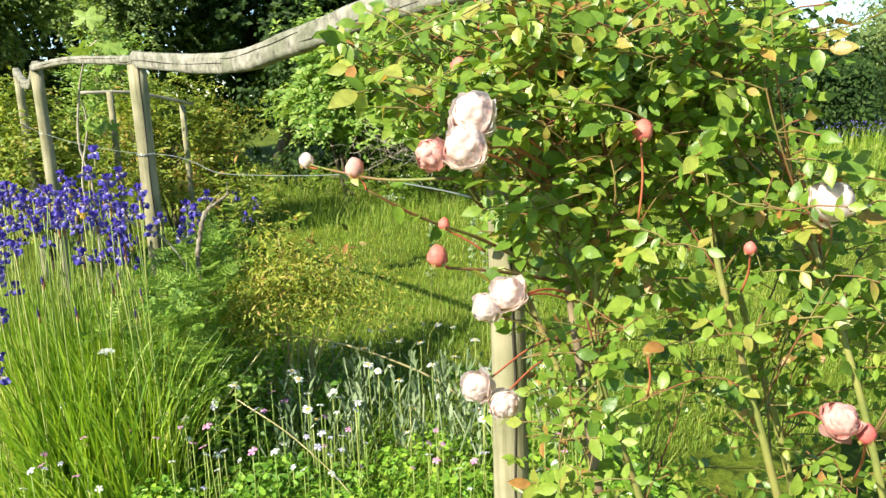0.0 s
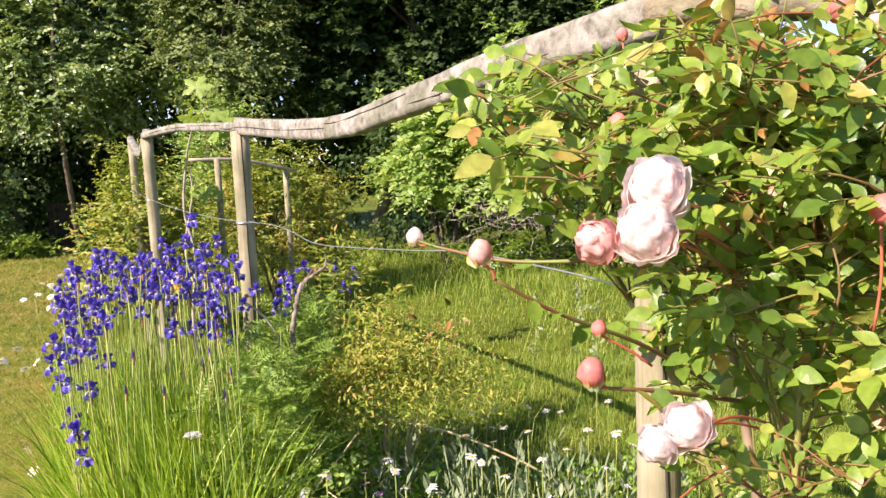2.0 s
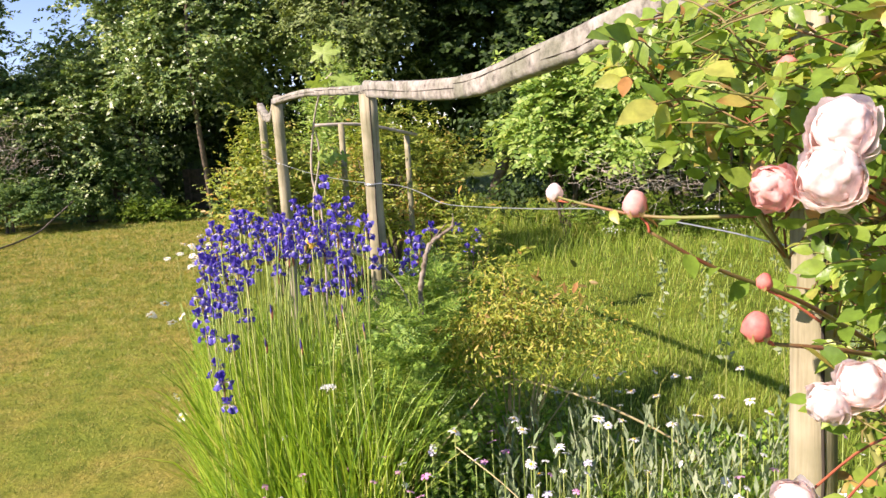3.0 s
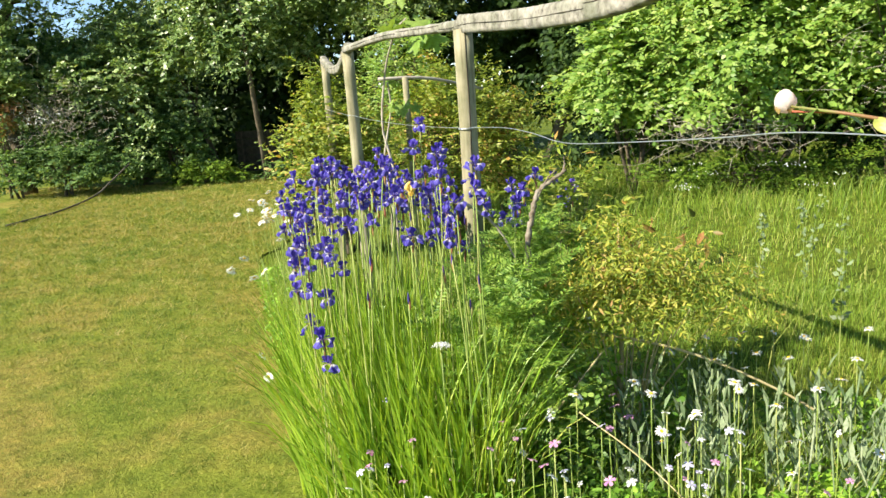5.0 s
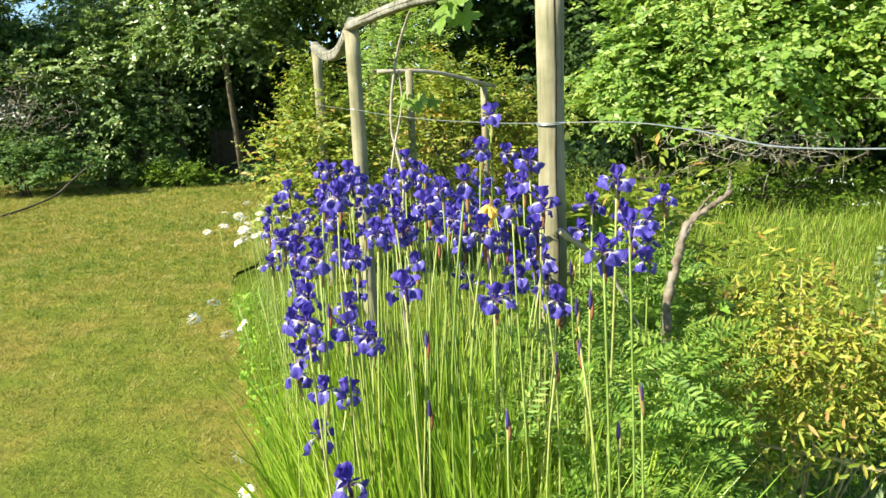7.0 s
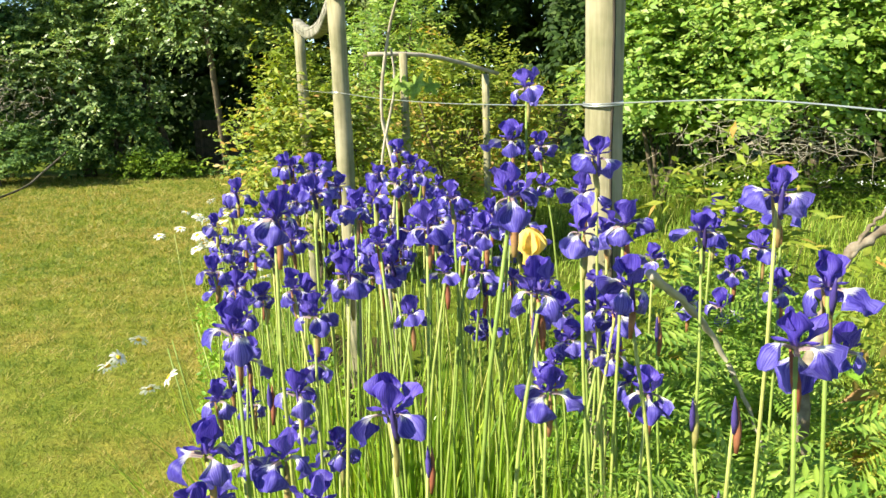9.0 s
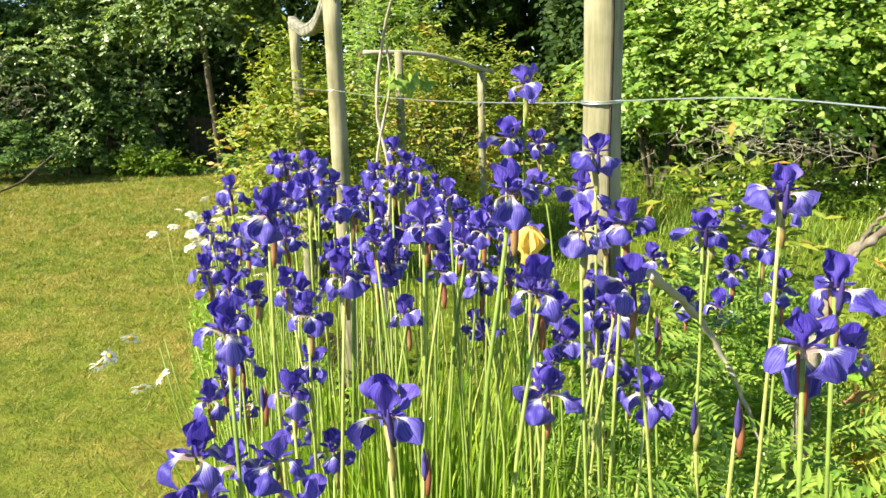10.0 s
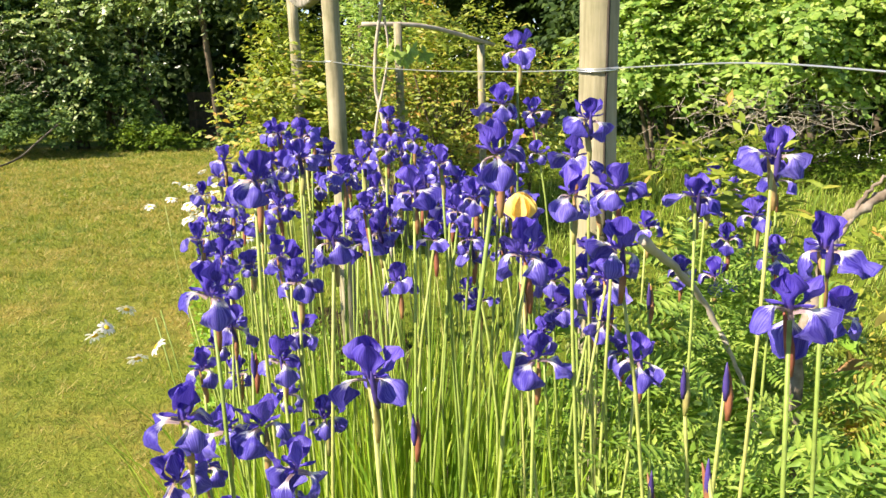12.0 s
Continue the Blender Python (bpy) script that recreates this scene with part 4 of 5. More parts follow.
def little_flower(x, y, z, kind, size=1.0):
    root = new("wildflower")
    root.location = (x, y, 0)
    child("stem", DAISY_STEM, root, m=Matrix.Rotation(RNG.uniform(0, 6), 4, "Z") @ Matrix.Diagonal((1, 1, z, 1)))
    child("corolla", SMALL[kind], root, m=Matrix.Translation((0, 0, z)) @ Euler((RNG.normal(0.3, 0.3), RNG.normal(0, 0.3), RNG.uniform(0, 6))).to_matrix().to_4x4() @ Matrix.Scale(size, 4))
    tagged(root, "small %s five-petalled wildflower on a thin stem" % kind, "wildflower", "small flowers of the bed")


def bed_flowers():
    for x, y, z in ((-0.771, 2.828, 0.573), (-0.55, 2.9, 0.56), (-0.42, 2.85, 0.52), (-0.3, 3.05, 0.55), (-0.62, 3.15, 0.50), (-0.18, 3.0, 0.5), (-0.05, 3.1, 0.52), (-0.35, 3.4, 0.5),
                    (-0.2, 3.55, 0.48), (-0.1, 3.45, 0.5), (0.05, 3.3, 0.48), (-0.28, 3.65, 0.5), (-0.02, 3.7, 0.5), (0.15, 3.6, 0.45), (0.3, 3.3, 0.5), (0.4, 3.1, 0.5)):
        daisy(x, y, z, RNG.uniform(0.9, 1.1))
    for x, y, z in ((-2.453, 3.616, 0.784), (-2.294, 3.549, 0.764), (-2.446, 3.73, 0.813), (-2.252, 3.566, 0.788), (-2.133, 3.28, 0.497), (-2.08, 3.22, 0.43), (-2.571, 3.805, 0.733)):
        daisy(x, y, z, 1.05, (RNG.uniform(0.5, 0.9), -0.4), 0.34)
    for k in range(34):
        u = RNG.uniform()
        daisy(-2.74 - 0.65 * u + RNG.normal() * 0.10, 4.75 + 0.8 * u + RNG.normal() * 0.12, RNG.uniform(0.70, 0.93), 1.15, None, 0.15)
    for k in range(26):
        daisy(RNG.uniform(-0.9, 0.75), RNG.uniform(2.6, 4.2), RNG.uniform(0.3, 0.5), RNG.uniform(0.7, 1.0))
    for k in range(64):
        kind = ("pink", "pink", "lilac", "white", "white")[k % 5]
        little_flower(RNG.uniform(-1.5, 0.5), RNG.uniform(2.45, 3.0), RNG.uniform(0.32, 0.58), kind, RNG.uniform(0.8, 1.25))
    for k in range(70):
        kind = ("white", "lilac", "white", "pink")[k % 4]
        little_flower(RNG.uniform(-1.35, 0.6), RNG.uniform(2.3, 2.85), RNG.uniform(0.30, 0.50), kind, RNG.uniform(0.7, 1.1))
    umbel_plant(-1.13, 2.62, 0.80)
    # yellow flower behind the irises
    root = new("yellow_flower")
    root.location = (-1.362, 3.11, 0)
    child("stem", DAISY_STEM, root, m=Matrix.Diagonal((1, 1, 1.17, 1)))
    for k in range(7):
        child("petal", CREAM_PETAL, root, m=Matrix.Translation((0, 0, 1.17)) @ Matrix.Rotation(k * 0.9, 4, "Z") @ Matrix.Rotation(-0.15 + 0.1 * (k % 3), 4, "Y"))
    tagged(root, "soft yellow cupped flower among the irises", "flower")


CREAM_PETAL = petal_mesh("petal", M_CREAM, 0.055, 0.042, (40, 70, 95, 105), 0.6, 0.3, 0.06, 0.5)

# pinnate frond: a thin midrib with paired leaflets
_FV, _FF = [(0, -0.006, 0), (1, 0, -0.15), (0, 0.006, 0)], [(0, 1, 2)]
for _i in range(9):
    _x = 0.12 + 0.095 * _i
    _l = 0.2 * math.sin(0.5 + 2.4 * (1 - _i / 9))
    _z = -0.15 * _x * _x
    for _s in (-1, 1):
        _o = len(_FV)
        _FV += [(_x, 0, _z), (_x + 0.03, _s * _l * 0.6, _z + 0.02), (_x + 0.10, _s * _l, _z - 0.02), (_x + 0.075, _s * _l * 0.4, _z)]
        _FF += [(_o, _o + 1, _o + 2), (_o, _o + 2, _o + 3)]


def bed_herbs():
    n = 2000
    P = np.stack([RNG.uniform(-1.35, -0.98, n), RNG.uniform(3.0, 3.8, n), RNG.uniform(0.2, 0.86, n)], 1)
    k = 650
    P[:k] = np.stack([RNG.uniform(-1.15, -0.85, k), RNG.uniform(2.9, 3.24, k), RNG.uniform(0.25, 0.93, k)], 1)
    P[k:2 * k] = np.stack([RNG.uniform(-1.15, -0.95, k), RNG.uniform(3.35, 3.9, k), RNG.uniform(0.5, 1.0, k)], 1)
    T = unit(RNG.normal(size=(n, 3)) * (1, 1, 0.3) + np.array((0, -0.2, 0.5)))
    N = unit(RNG.normal(size=(n, 3)) * 0.5 + np.array((-0.1, -0.3, 1.0)))
    fern = scatter(_FV, _FF, P, T, N, RNG.uniform(0.06, 0.15, n))
    tagged(new("feathery_foliage", mesh_from("feathery_foliage", *fern, M_FERN)), "feathery green tansy-like foliage of the bed", "foliage", kind="stuff")
    sets = []
    for cnt, x0, x1, y0, y1, z1, s in ((14000, -1.35, 0.7, 2.3, 3.1, 0.40, 0.034), (5000, -1.2, 0.6, 3.1, 4.0, 0.26, 0.035), (2500, -1.5, -0.9, 2.7, 3.1, 0.42, 0.045), (1500, -1.05, -0.45, 3.2, 3.75, 0.55, 0.03), (2600, -3.8, -2.3, 4.2, 6.5, 0.26, 0.034), (2200, -1.45, -0.8, 3.6, 4.3, 1.0, 0.055)):
        x, y = RNG.uniform(x0, x1, cnt), RNG.uniform(y0, y1, cnt)
        if x0 < -3:
            x = bed_edge(y) + RNG.uniform(0.25, 1.0, cnt)
        lump = np.array([0.65 + 0.6 * noise.noise(Vector((a * 3.5, b * 3.5, 0.0))) for a, b in zip(x, y)])
        P = np.stack([x, y, z1 * lump * RNG.uniform(0.05, 1, cnt) ** 0.6], 1)
        N = unit(RNG.normal(size=(cnt, 3)) * 0.6 + np.array((-0.1, -0.3, 0.8)))
        T = RNG.normal(size=(cnt, 3)) * np.array((1, 1, 0.5))
        sets.append(scatter(LEAF6_V, LEAF6_F, P, T, N, s * RNG.uniform(0.5, 1.3, cnt)))
    tagged(new("bed_foliage", mesh_from("bed_foliage", *join(*sets), M_HERB)), "mixed low green leaves of the flower bed", "foliage", kind="stuff")
    cnt = 2600
    P = np.stack([RNG.uniform(-1.25, -0.70, cnt), RNG.uniform(2.85, 3.3, cnt), RNG.uniform(0.1, 0.58, cnt)], 1)
    f = scatter(LEAF6_V, LEAF6_F, P, RNG.normal(size=(cnt, 3)) * np.array((1, 1, 0.4)), unit(RNG.normal(size=(cnt, 3)) * 0.5 + np.array((-0.15, -0.4, 0.9))), RNG.uniform(0.018, 0.036, cnt))
    tagged(new("yellow_green_foliage", mesh_from("yellow_green_foliage", *f, M_LIGHT)), "yellow-green leaves at the front of the bed", "foliage", kind="stuff")
    # grassy weeds between the flowers
    n = 9000
    P = np.stack([RNG.uniform(-1.6, 0.8, n), RNG.uniform(2.2, 3.6, n), np.full(n, -0.01)], 1)
    m = 2600
    y = RNG.uniform(3.1, 6.5, m)
    P[:m] = np.stack([bed_edge(y) + RNG.uniform(0.28, 0.85, m), y, np.full(m, -0.01)], 1)
    b = blades(P, RNG.uniform(0.15, 0.42, n), np.full(n, 0.004), RNG.uniform(0.05, 0.6, n), 3)
    tagged(new("bed_grass", mesh_from("bed_grass", *b, M_MEADOW)), "thin weedy grass between the flowers", "grass", kind="stuff")
    # silver-leaved stems
    V = []
    for k in range(95):
        x, y, h = RNG.uniform(-0.85, 0.5), RNG.uniform(2.85, 3.55), RNG.uniform(0.28, 0.52)
        V.append(tube([(x, y, 0), (x + RNG.normal() * 0.02, y, h * 0.5), (x + RNG.normal() * 0.03, y + RNG.normal() * 0.03, h)], (0.003, 0.0025, 0.004), 5))
        m = 15
        z = np.linspace(0.15, 1, m) * h
        P = np.stack([np.full(m, x), np.full(m, y), z], 1)
        a = np.arange(m) * 1.6 + k
        T = np.stack([np.cos(a) * 0.5, np.sin(a) * 0.5, np.full(m, 0.9)], 1)
        N = np.stack([-np.cos(a), -np.sin(a), np.full(m, 0.5)], 1)
        V.append(scatter(LEAF_V, LEAF_F, P, T, N, RNG.uniform(0.04, 0.075, m), np.full(m, 0.03)))
    tagged(new("silver_foliage", mesh_from("silver_foliage", *join(*V), M_SILVER)), "upright silvery grey-green leafy stems", "foliage", kind="stuff")


def meadow_weeds():
    for k in range(12):
        root = new("meadow_weed")
        x, y, h = RNG.uniform(-0.1, 1.5), RNG.uniform(4.4, 6.5), RNG.uniform(0.5, 0.85)
        root.location = (x, y, -0.02)
        bend = RNG.normal(size=2) * 0.05
        L = spline([(0, 0, 0), (bend[0] * 0.4, bend[1] * 0.4, h * 0.5), (bend[0], bend[1], h)], 12)
        child("stem", mesh_from("stem", *tube(L, np.linspace(0.003, 0.0015, 12), 5), M_STEM, True), root)
        n = 46
        P = L[RNG.integers(4, 12, n)] + RNG.normal(size=(n, 3)) * 0.012
        T = RNG.normal(size=(n, 3)) + np.array((0, 0, 0.6))
        child("leaves", mesh_from("leaves", *scatter(LEAF_V, LEAF_F, P, T, RNG.normal(size=(n, 3)) + np.array((-0.3, -0.5, 0.6)), RNG.uniform(0.02, 0.05, n)), M_SILVER), root)
        tagged(root, "tall pale grey-green weed standing in the meadow", "weed", "weeds of the meadow")


def umbel_plant(x, y, z):
    root = new("cow_parsley")
    root.location = (x, y, 0)
    child("stem", DAISY_STEM, root, m=Matrix.Diagonal((1, 1, z - 0.03, 1)))
    spokes, heads = [], []
    for k in range(14):
        a, r = k * 2.4, 0.006 + 0.0045 * math.sqrt(k)
        tip = np.array((r * math.cos(a), r * math.sin(a), z - 14 * r * r))
        spokes.append(tube([(0, 0, z - 0.03), (tip + np.array((0, 0, z - 0.03))) / 2 + np.array((0, 0, 0.003)), tip], 0.0006, 4))
        n = 16
        P = tip + RNG.normal(size=(n, 3)) * np.array((0.0035, 0.0035, 0.0015))
        heads.append(scatter(LEAF_V, LEAF_F, P, RNG.normal(size=(n, 3)), RNG.normal(size=(n, 3)) * 0.4 + np.array((0, -0.2, 1)), np.full(n, 0.0055)))
    child("spokes", mesh_from("spokes", *join(*spokes), M_STEM), root)
    child("umbel", mesh_from("umbel", *join(*heads), M_WHITE), root, "flat head of tiny white florets")
    tagged(root, "cow parsley with a flat white flower head", "wildflower")


def golden_bush():
    root = new("golden_bush")
    root.location = (-0.69, 3.50, 0)
    P, out, C, D = crown_points(0.06, 0, 0.54, 0.92, 0.37, 0.28, 300, 30, 0.045, 0.45, 0.45)
    sets = []
    for c in C[:18]:
        sets.append(tube(spline([(RNG.normal() * 0.05, RNG.normal() * 0.05, 0), c * np.array((0.5, 0.5, 0.6)), c], 7), np.linspace(0.005, 0.0015, 7), 4))
    tagged(child("branchwork", mesh_from("branchwork", *join(*sets), M_STRAW, True), root), kind="stuff")
    child("leaves", mesh_from("leaves", *foliage(P, out, 0.023, wide=0.5, template=(LEAF6_V, LEAF6_F)), M_GOLD), root)
    Q = np.stack([RNG.uniform(-0.22, 0.34, 46), RNG.uniform(-0.15, 0.2, 46), RNG.uniform(0.84, 1.0, 46)], 1)
    child("withered_leaves", mesh_from("withered_leaves", *foliage(Q, unit(RNG.normal(size=(46, 3))), 0.05, wide=0.7, template=(LEAF6_V, LEAF6_F)), M_RUST), root, "curled rust-brown withered leaves")
    tagged(root, "sprawling golden-leaved low bush in the bed", "bush")
    for pts, r, lab in (([(-1.02, 3.42, 0.62), (-0.8, 3.38, 0.60), (-0.5, 3.38, 0.55), (-0.2, 3.42, 0.42), (0.05, 3.45, 0.25), (0.15, 3.46, 0.0)], 0.005, "long arching dry cane bent over the bed"),
                        ([(-0.72, 3.1, 0.62), (-0.9, 2.95, 0.4), (-1.1, 2.8, 0.1), (-1.15, 2.77, 0)], 0.003, "pale dry grass stalk leaning in the bed"),
                        ([(-0.76, 2.8, 0.53), (-0.55, 2.7, 0.42), (-0.35, 2.6, 0.25), (-0.2, 2.55, 0.0)], 0.0022, "thin pale dry stalk leaning in the bed")):
        tagged(new("dry_stem", mesh_from("dry_stem", *tube(spline(pts, 16), r, 6), M_STRAW, True)), lab, "stem")
    s = new("dead_branch")
    for name, pts, r0, r1, m in (("stem", [(-0.985, 3.27, 0), (-0.99, 3.28, 0.6), (-0.992, 3.28, 0.95), (-0.97, 3.28, 1.07), (-0.95, 3.30, 1.145), (-0.90, 3.32, 1.185), (-0.855, 3.34, 1.215)], 0.014, 0.006, M_DEADWOOD),
                                 ("spur", [(-0.865, 3.335, 1.205), (-0.858, 3.338, 1.235), (-0.86, 3.34, 1.265)], 0.004, 0.0015, M_DEADWOOD),
                                 ("twig", [(-0.955, 3.29, 1.12), (-0.92, 3.31, 1.185), (-0.885, 3.32, 1.225)], 0.004, 0.002, M_DEADWOOD),
                                 ("side_branch", [(-0.985, 3.29, 0.70), (-1.06, 3.34, 0.90), (-1.13, 3.31, 1.04), (-1.21, 3.10, 1.17)], 0.0015, 0.0065, M_TWIG)):
        n = 9 * len(pts)
        line = spline(pts, n) + RNG.normal(size=(n, 3)) * 0.0012
        child(name, mesh_from(name, *tube(line, np.linspace(r0, r1, n) * (1 + 0.16 * np.sin(np.arange(n) * 1.7) + RNG.uniform(-0.1, 0.1, n)), 8), m, True), s)
    tagged(s, "bare grey dead branch standing in the bed", "branch")


def lobed_leaf():
    """A five-lobed toothed leaf of unit length along x, folded along its veins."""
    n = 40
    V, F = [(0.25, 0, 0)], []
    for i in range(n):
        a = 2 * math.pi * i / n
        r = 0.50 + 0.17 * math.cos(5 * a) + 0.05 * math.cos(20 * a) - 0.42 * math.exp(-((a - math.pi) / 0.3) ** 2)
        x, y = 0.35 + r * math.cos(a), 0.95 * r * math.sin(a)
        V.append((x, y, 0.06 * math.cos(5 * a) - 0.35 * (x - 0.25) ** 2 - 0.22 * y * y))
    F = [(0, 1 + i, 1 + (i + 1) % n) for i in range(n)]
    return mesh_from("leaf", V, F, M_VINE)


def vine():
    root = new("climbing_vine")
    child("stem", mesh_from("stem", *tube(spline([(-2.5, 5.85, 0), (-2.52, 5.84, 0.5), (-2.47, 5.85, 0.95), (-2.53, 5.86, 1.3), (-2.47, 5.83, 1.65), (-2.36, 5.7, 1.84), (-2.24, 5.52, 1.93), (-2.15, 5.45, 1.98)], 40), np.linspace(0.012, 0.005, 40), 6), M_TWIG, True), root)
    child("stem", mesh_from("stem", *tube(spline([(-2.52, 5.86, 0), (-2.48, 5.86, 0.6), (-2.54, 5.85, 1.0), (-2.46, 5.86, 1.4), (-2.46, 5.84, 1.6)], 30), np.linspace(0.009, 0.005, 30), 6), M_TWIG, True), root)
    big = lobed_leaf()
    for x, y, z, s, a, t in ((-2.2, 5.4, 2.08, 0.17, 1.2, -0.9), (-2.1, 5.42, 1.97, 0.16, -0.2, 0.5), (-2.2, 5.4, 1.95, 0.14, 3.0, 0.6), (-2.05, 5.45, 1.93, 0.15, -1.2, 0.7), (-2.42, 5.83, 1.45, 0.09, -0.6, 0.9),
                             (-2.36, 5.84, 1.42, 0.08, -1.4, 1.0), (-2.46, 5.82, 1.38, 0.07, -2.4, 0.9), (-2.1, 5.5, 1.86, 0.14, -1.6, 0.8), (-2.0, 5.5, 1.88, 0.15, -1.0, 0.9), (-2.34, 5.86, 1.46, 0.10, -1.7, 1.1), (-2.30, 5.88, 1.44, 0.09, -0.3, 0.8), (-2.44, 5.84, 1.47, 0.08, -2.0, 1.0)):
        child("leaf", big, root, m=pose(x, y, z, 25, math.degrees(t), math.degrees(a)) @ Matrix.Scale(s, 4))
    tagged(root, "climbing vine with large pale green leaves", "vine")


def hedge_details():
    pts = [(-9.97, 9.58, 0.02), (-10.2, 10.9, 0.03), (-10.7, 12.3, 0.08), (-10.55, 12.6, 0.3), (-10.3, 12.9, 0.6)]
    tagged(new("bramble_cane", mesh_from("bramble_cane", *tube(spline(pts, 24), 0.016, 6), M_HOSE, True)), "long dark bare cane trailing over the lawn", "cane")
    for name, cx, cy, cz, n, sx, sz in (("dead_twigs", -0.05, 10.35, 0.84, 150, 0.42, 0.11), ("dead_twigs", -12.0, 12.9, 1.5, 420, 0.6, 0.35), ("dead_twigs", 1.5, 10.1, 1.5, 26, 0.3, 0.3)):
        sets = []
        for k in range(n):
            a = np.array((cx + RNG.normal() * sx, cy + RNG.normal() * 0.15, cz + RNG.normal() * sz))
            d = RNG.normal(size=3) * np.array((0.2, 0.08, 0.12)) + np.array((-0.06, 0, -0.03))
            sets.append(tube(spline([a, a + d * 0.5 + RNG.normal(size=3) * 0.05, a + d], 6), np.linspace(0.0034, 0.0012, 6), 4))
        tagged(new(name, mesh_from(name, *join(*sets), M_TWIG)), "tangle of bare grey dead twigs", "twigs", kind="stuff")
    n = 700
    P = np.stack([RNG.uniform(7.5, 12, n), RNG.uniform(14.8, 16.4, n), RNG.uniform(0.2, 0.55, n)], 1)
    b = blades(P * (1, 1, 0), np.full(n, 0.5), np.full(n, 0.012), RNG.uniform(0.05, 0.3, n), 2)
    tagged(new("far_leaves", mesh_from("far_leaves", *b, M_IRIS_LEAF)), "green leaves of a far flower border", "leaves", kind="stuff")
    f = scatter(LEAF_V, LEAF_F, P, RNG.normal(size=(n, 3)), RNG.normal(size=(n, 3)), np.full(n, 0.05))
    tagged(new("far_flowers", mesh_from("far_flowers", *f, M_BLUEFAR)), "violet flowers of a far border", "flowers", kind="stuff")
    n = 130
    P = np.stack([RNG.uniform(-0.8, 1.6, n), RNG.uniform(9.6, 10.8, n), RNG.uniform(0.25, 0.45, n)], 1)
    pick = P[RNG.integers(0, 9, n)] + RNG.normal(size=(n, 3)) * (0.07, 0.07, 0.012)
    f = scatter(LEAF_V, LEAF_F, pick, RNG.normal(size=(n, 3)), RNG.normal(size=(n, 3)) * 0.3 + np.array((0, -0.3, 1)), np.full(n, 0.025))
    tagged(new("umbel_flowers", mesh_from("umbel_flowers", *f, M_WHITE)), "white umbels of cow parsley in the meadow", "flowers", kind="stuff")


# ---- climbing rose ----
def rose_leaflet(seed):
    r = np.random.default_rng(seed)
    nu = 6
    V, F = [], []
    for i in range(nu):
        u = i / (nu - 1)
        w = 0.28 * math.sin(math.pi * (0.03 + 0.95 * u) ** 0.85) + 0.004
        droop = -0.16 * u * u + 0.04 * math.sin(3 * u + seed)
        V += [(u, -w + r.normal() * 0.012, droop + 0.10 * w + r.normal() * 0.01), (u + 0.02, 0, droop - 0.03), (u, w + r.normal() * 0.012, droop + 0.10 * w + r.normal() * 0.01)]
    for i in range(nu - 1):
        for j in range(2):
            F.append((3 * i + j, 3 * i + 3 + j, 3 * i + 4 + j, 3 * i + 1 + j))
    return np.array(V), np.array(F)


def rose_left(z):
    """How far to the rose's thin side its leaves reach at a height."""
    return np.interp(z, [0.3, 1.15, 1.35, 1.5, 1.58, 1.66, 1.95], [0.22, 0.10, 0.10, 0.06, -0.02, -0.16, -0.22])


CANES = [[(0.42, 1.55, 0), (0.36, 1.5, 0.4), (0.28, 1.46, 0.85), (0.22, 1.5, 1.3), (0.12, 1.52, 1.7)],
         [(0.75, 1.35, 0), (0.66, 1.3, 0.5), (0.52, 1.26, 1.0), (0.42, 1.25, 1.35), (0.4, 1.3, 1.6)],
         [(0.80, 1.4, 0), (0.85, 1.35, 0.6), (0.9, 1.3, 1.05), (0.85, 1.3, 1.4)],
         [(0.78, 1.45, 0), (0.7, 1.5, 0.7), (0.56, 1.5, 1.2), (0.45, 1.5, 1.5), (0.42, 1.5, 1.68)],
         [(0.9, 1.5, 0), (1.1, 1.45, 0.6), (1.2, 1.4, 1.0), (1.2, 1.4, 1.25)],
         [(0.45, 1.56, 0.02), (0.3, 1.58, 0.8), (0.1, 1.6, 1.35), (-0.1, 1.62, 1.65)],
         [(0.85, 1.4, 0), (0.75, 1.2, 0.6), (0.62, 1.15, 1.1), (0.5, 1.2, 1.5)],
         [(0.6, 1.5, 0), (0.36, 1.36, 0.8), (0.24, 1.28, 1.2), (0.27, 1.26, 1.6)]]


def cupped_petal(name, mat, R, top, half, seed):
    """A petal as a patch of a cup of radius R, from its foot up to the angle top, with an uneven rim."""
    nu, nv = 9, 13
    V = []
    for i in range(nu):
        u = i / (nu - 1)
        th = 0.25 + (top - 0.25) * u
        for j in range(nv):
            v = 2 * j / (nv - 1) - 1
            rim = 1 - (0.20 * v * v + 0.06 * math.sin(5 * v + seed) + 0.03 * math.sin(11 * v + 2 * seed)) * u
            r = R * (1 + 0.10 * max(0, u - 0.7) * (1 if top < 2 else -1) + 0.08 * math.sin(4 * v + 2 * seed) * u + 0.04 * math.sin(9 * v + seed) * u**2)
            ang = v * half * math.sin(math.pi * (0.18 + 0.5 * u))
            V.append((r * math.sin(th * rim) * math.cos(ang), r * math.sin(th * rim) * math.sin(ang), -r * math.cos(th * rim) * 0.92))
    F = [(i * nv + j, (i + 1) * nv + j, (i + 1) * nv + j + 1, i * nv + j + 1) for i in range(nu - 1) for j in range(nv - 1)]
    return mesh_from(name, V, F, mat, True)


RINGS = ((0.70, 2.3, 1.3, 3), (0.79, 2.0, 1.25, 4), (0.87, 1.75, 1.2, 4), (0.94, 1.5, 1.15, 4))
PETALS = {m.name: [cupped_petal("petal", m, R, top, half, k) for k, (R, top, half, n) in enumerate(RINGS)] for m in (M_PETAL, M_PETAL_PINK)}


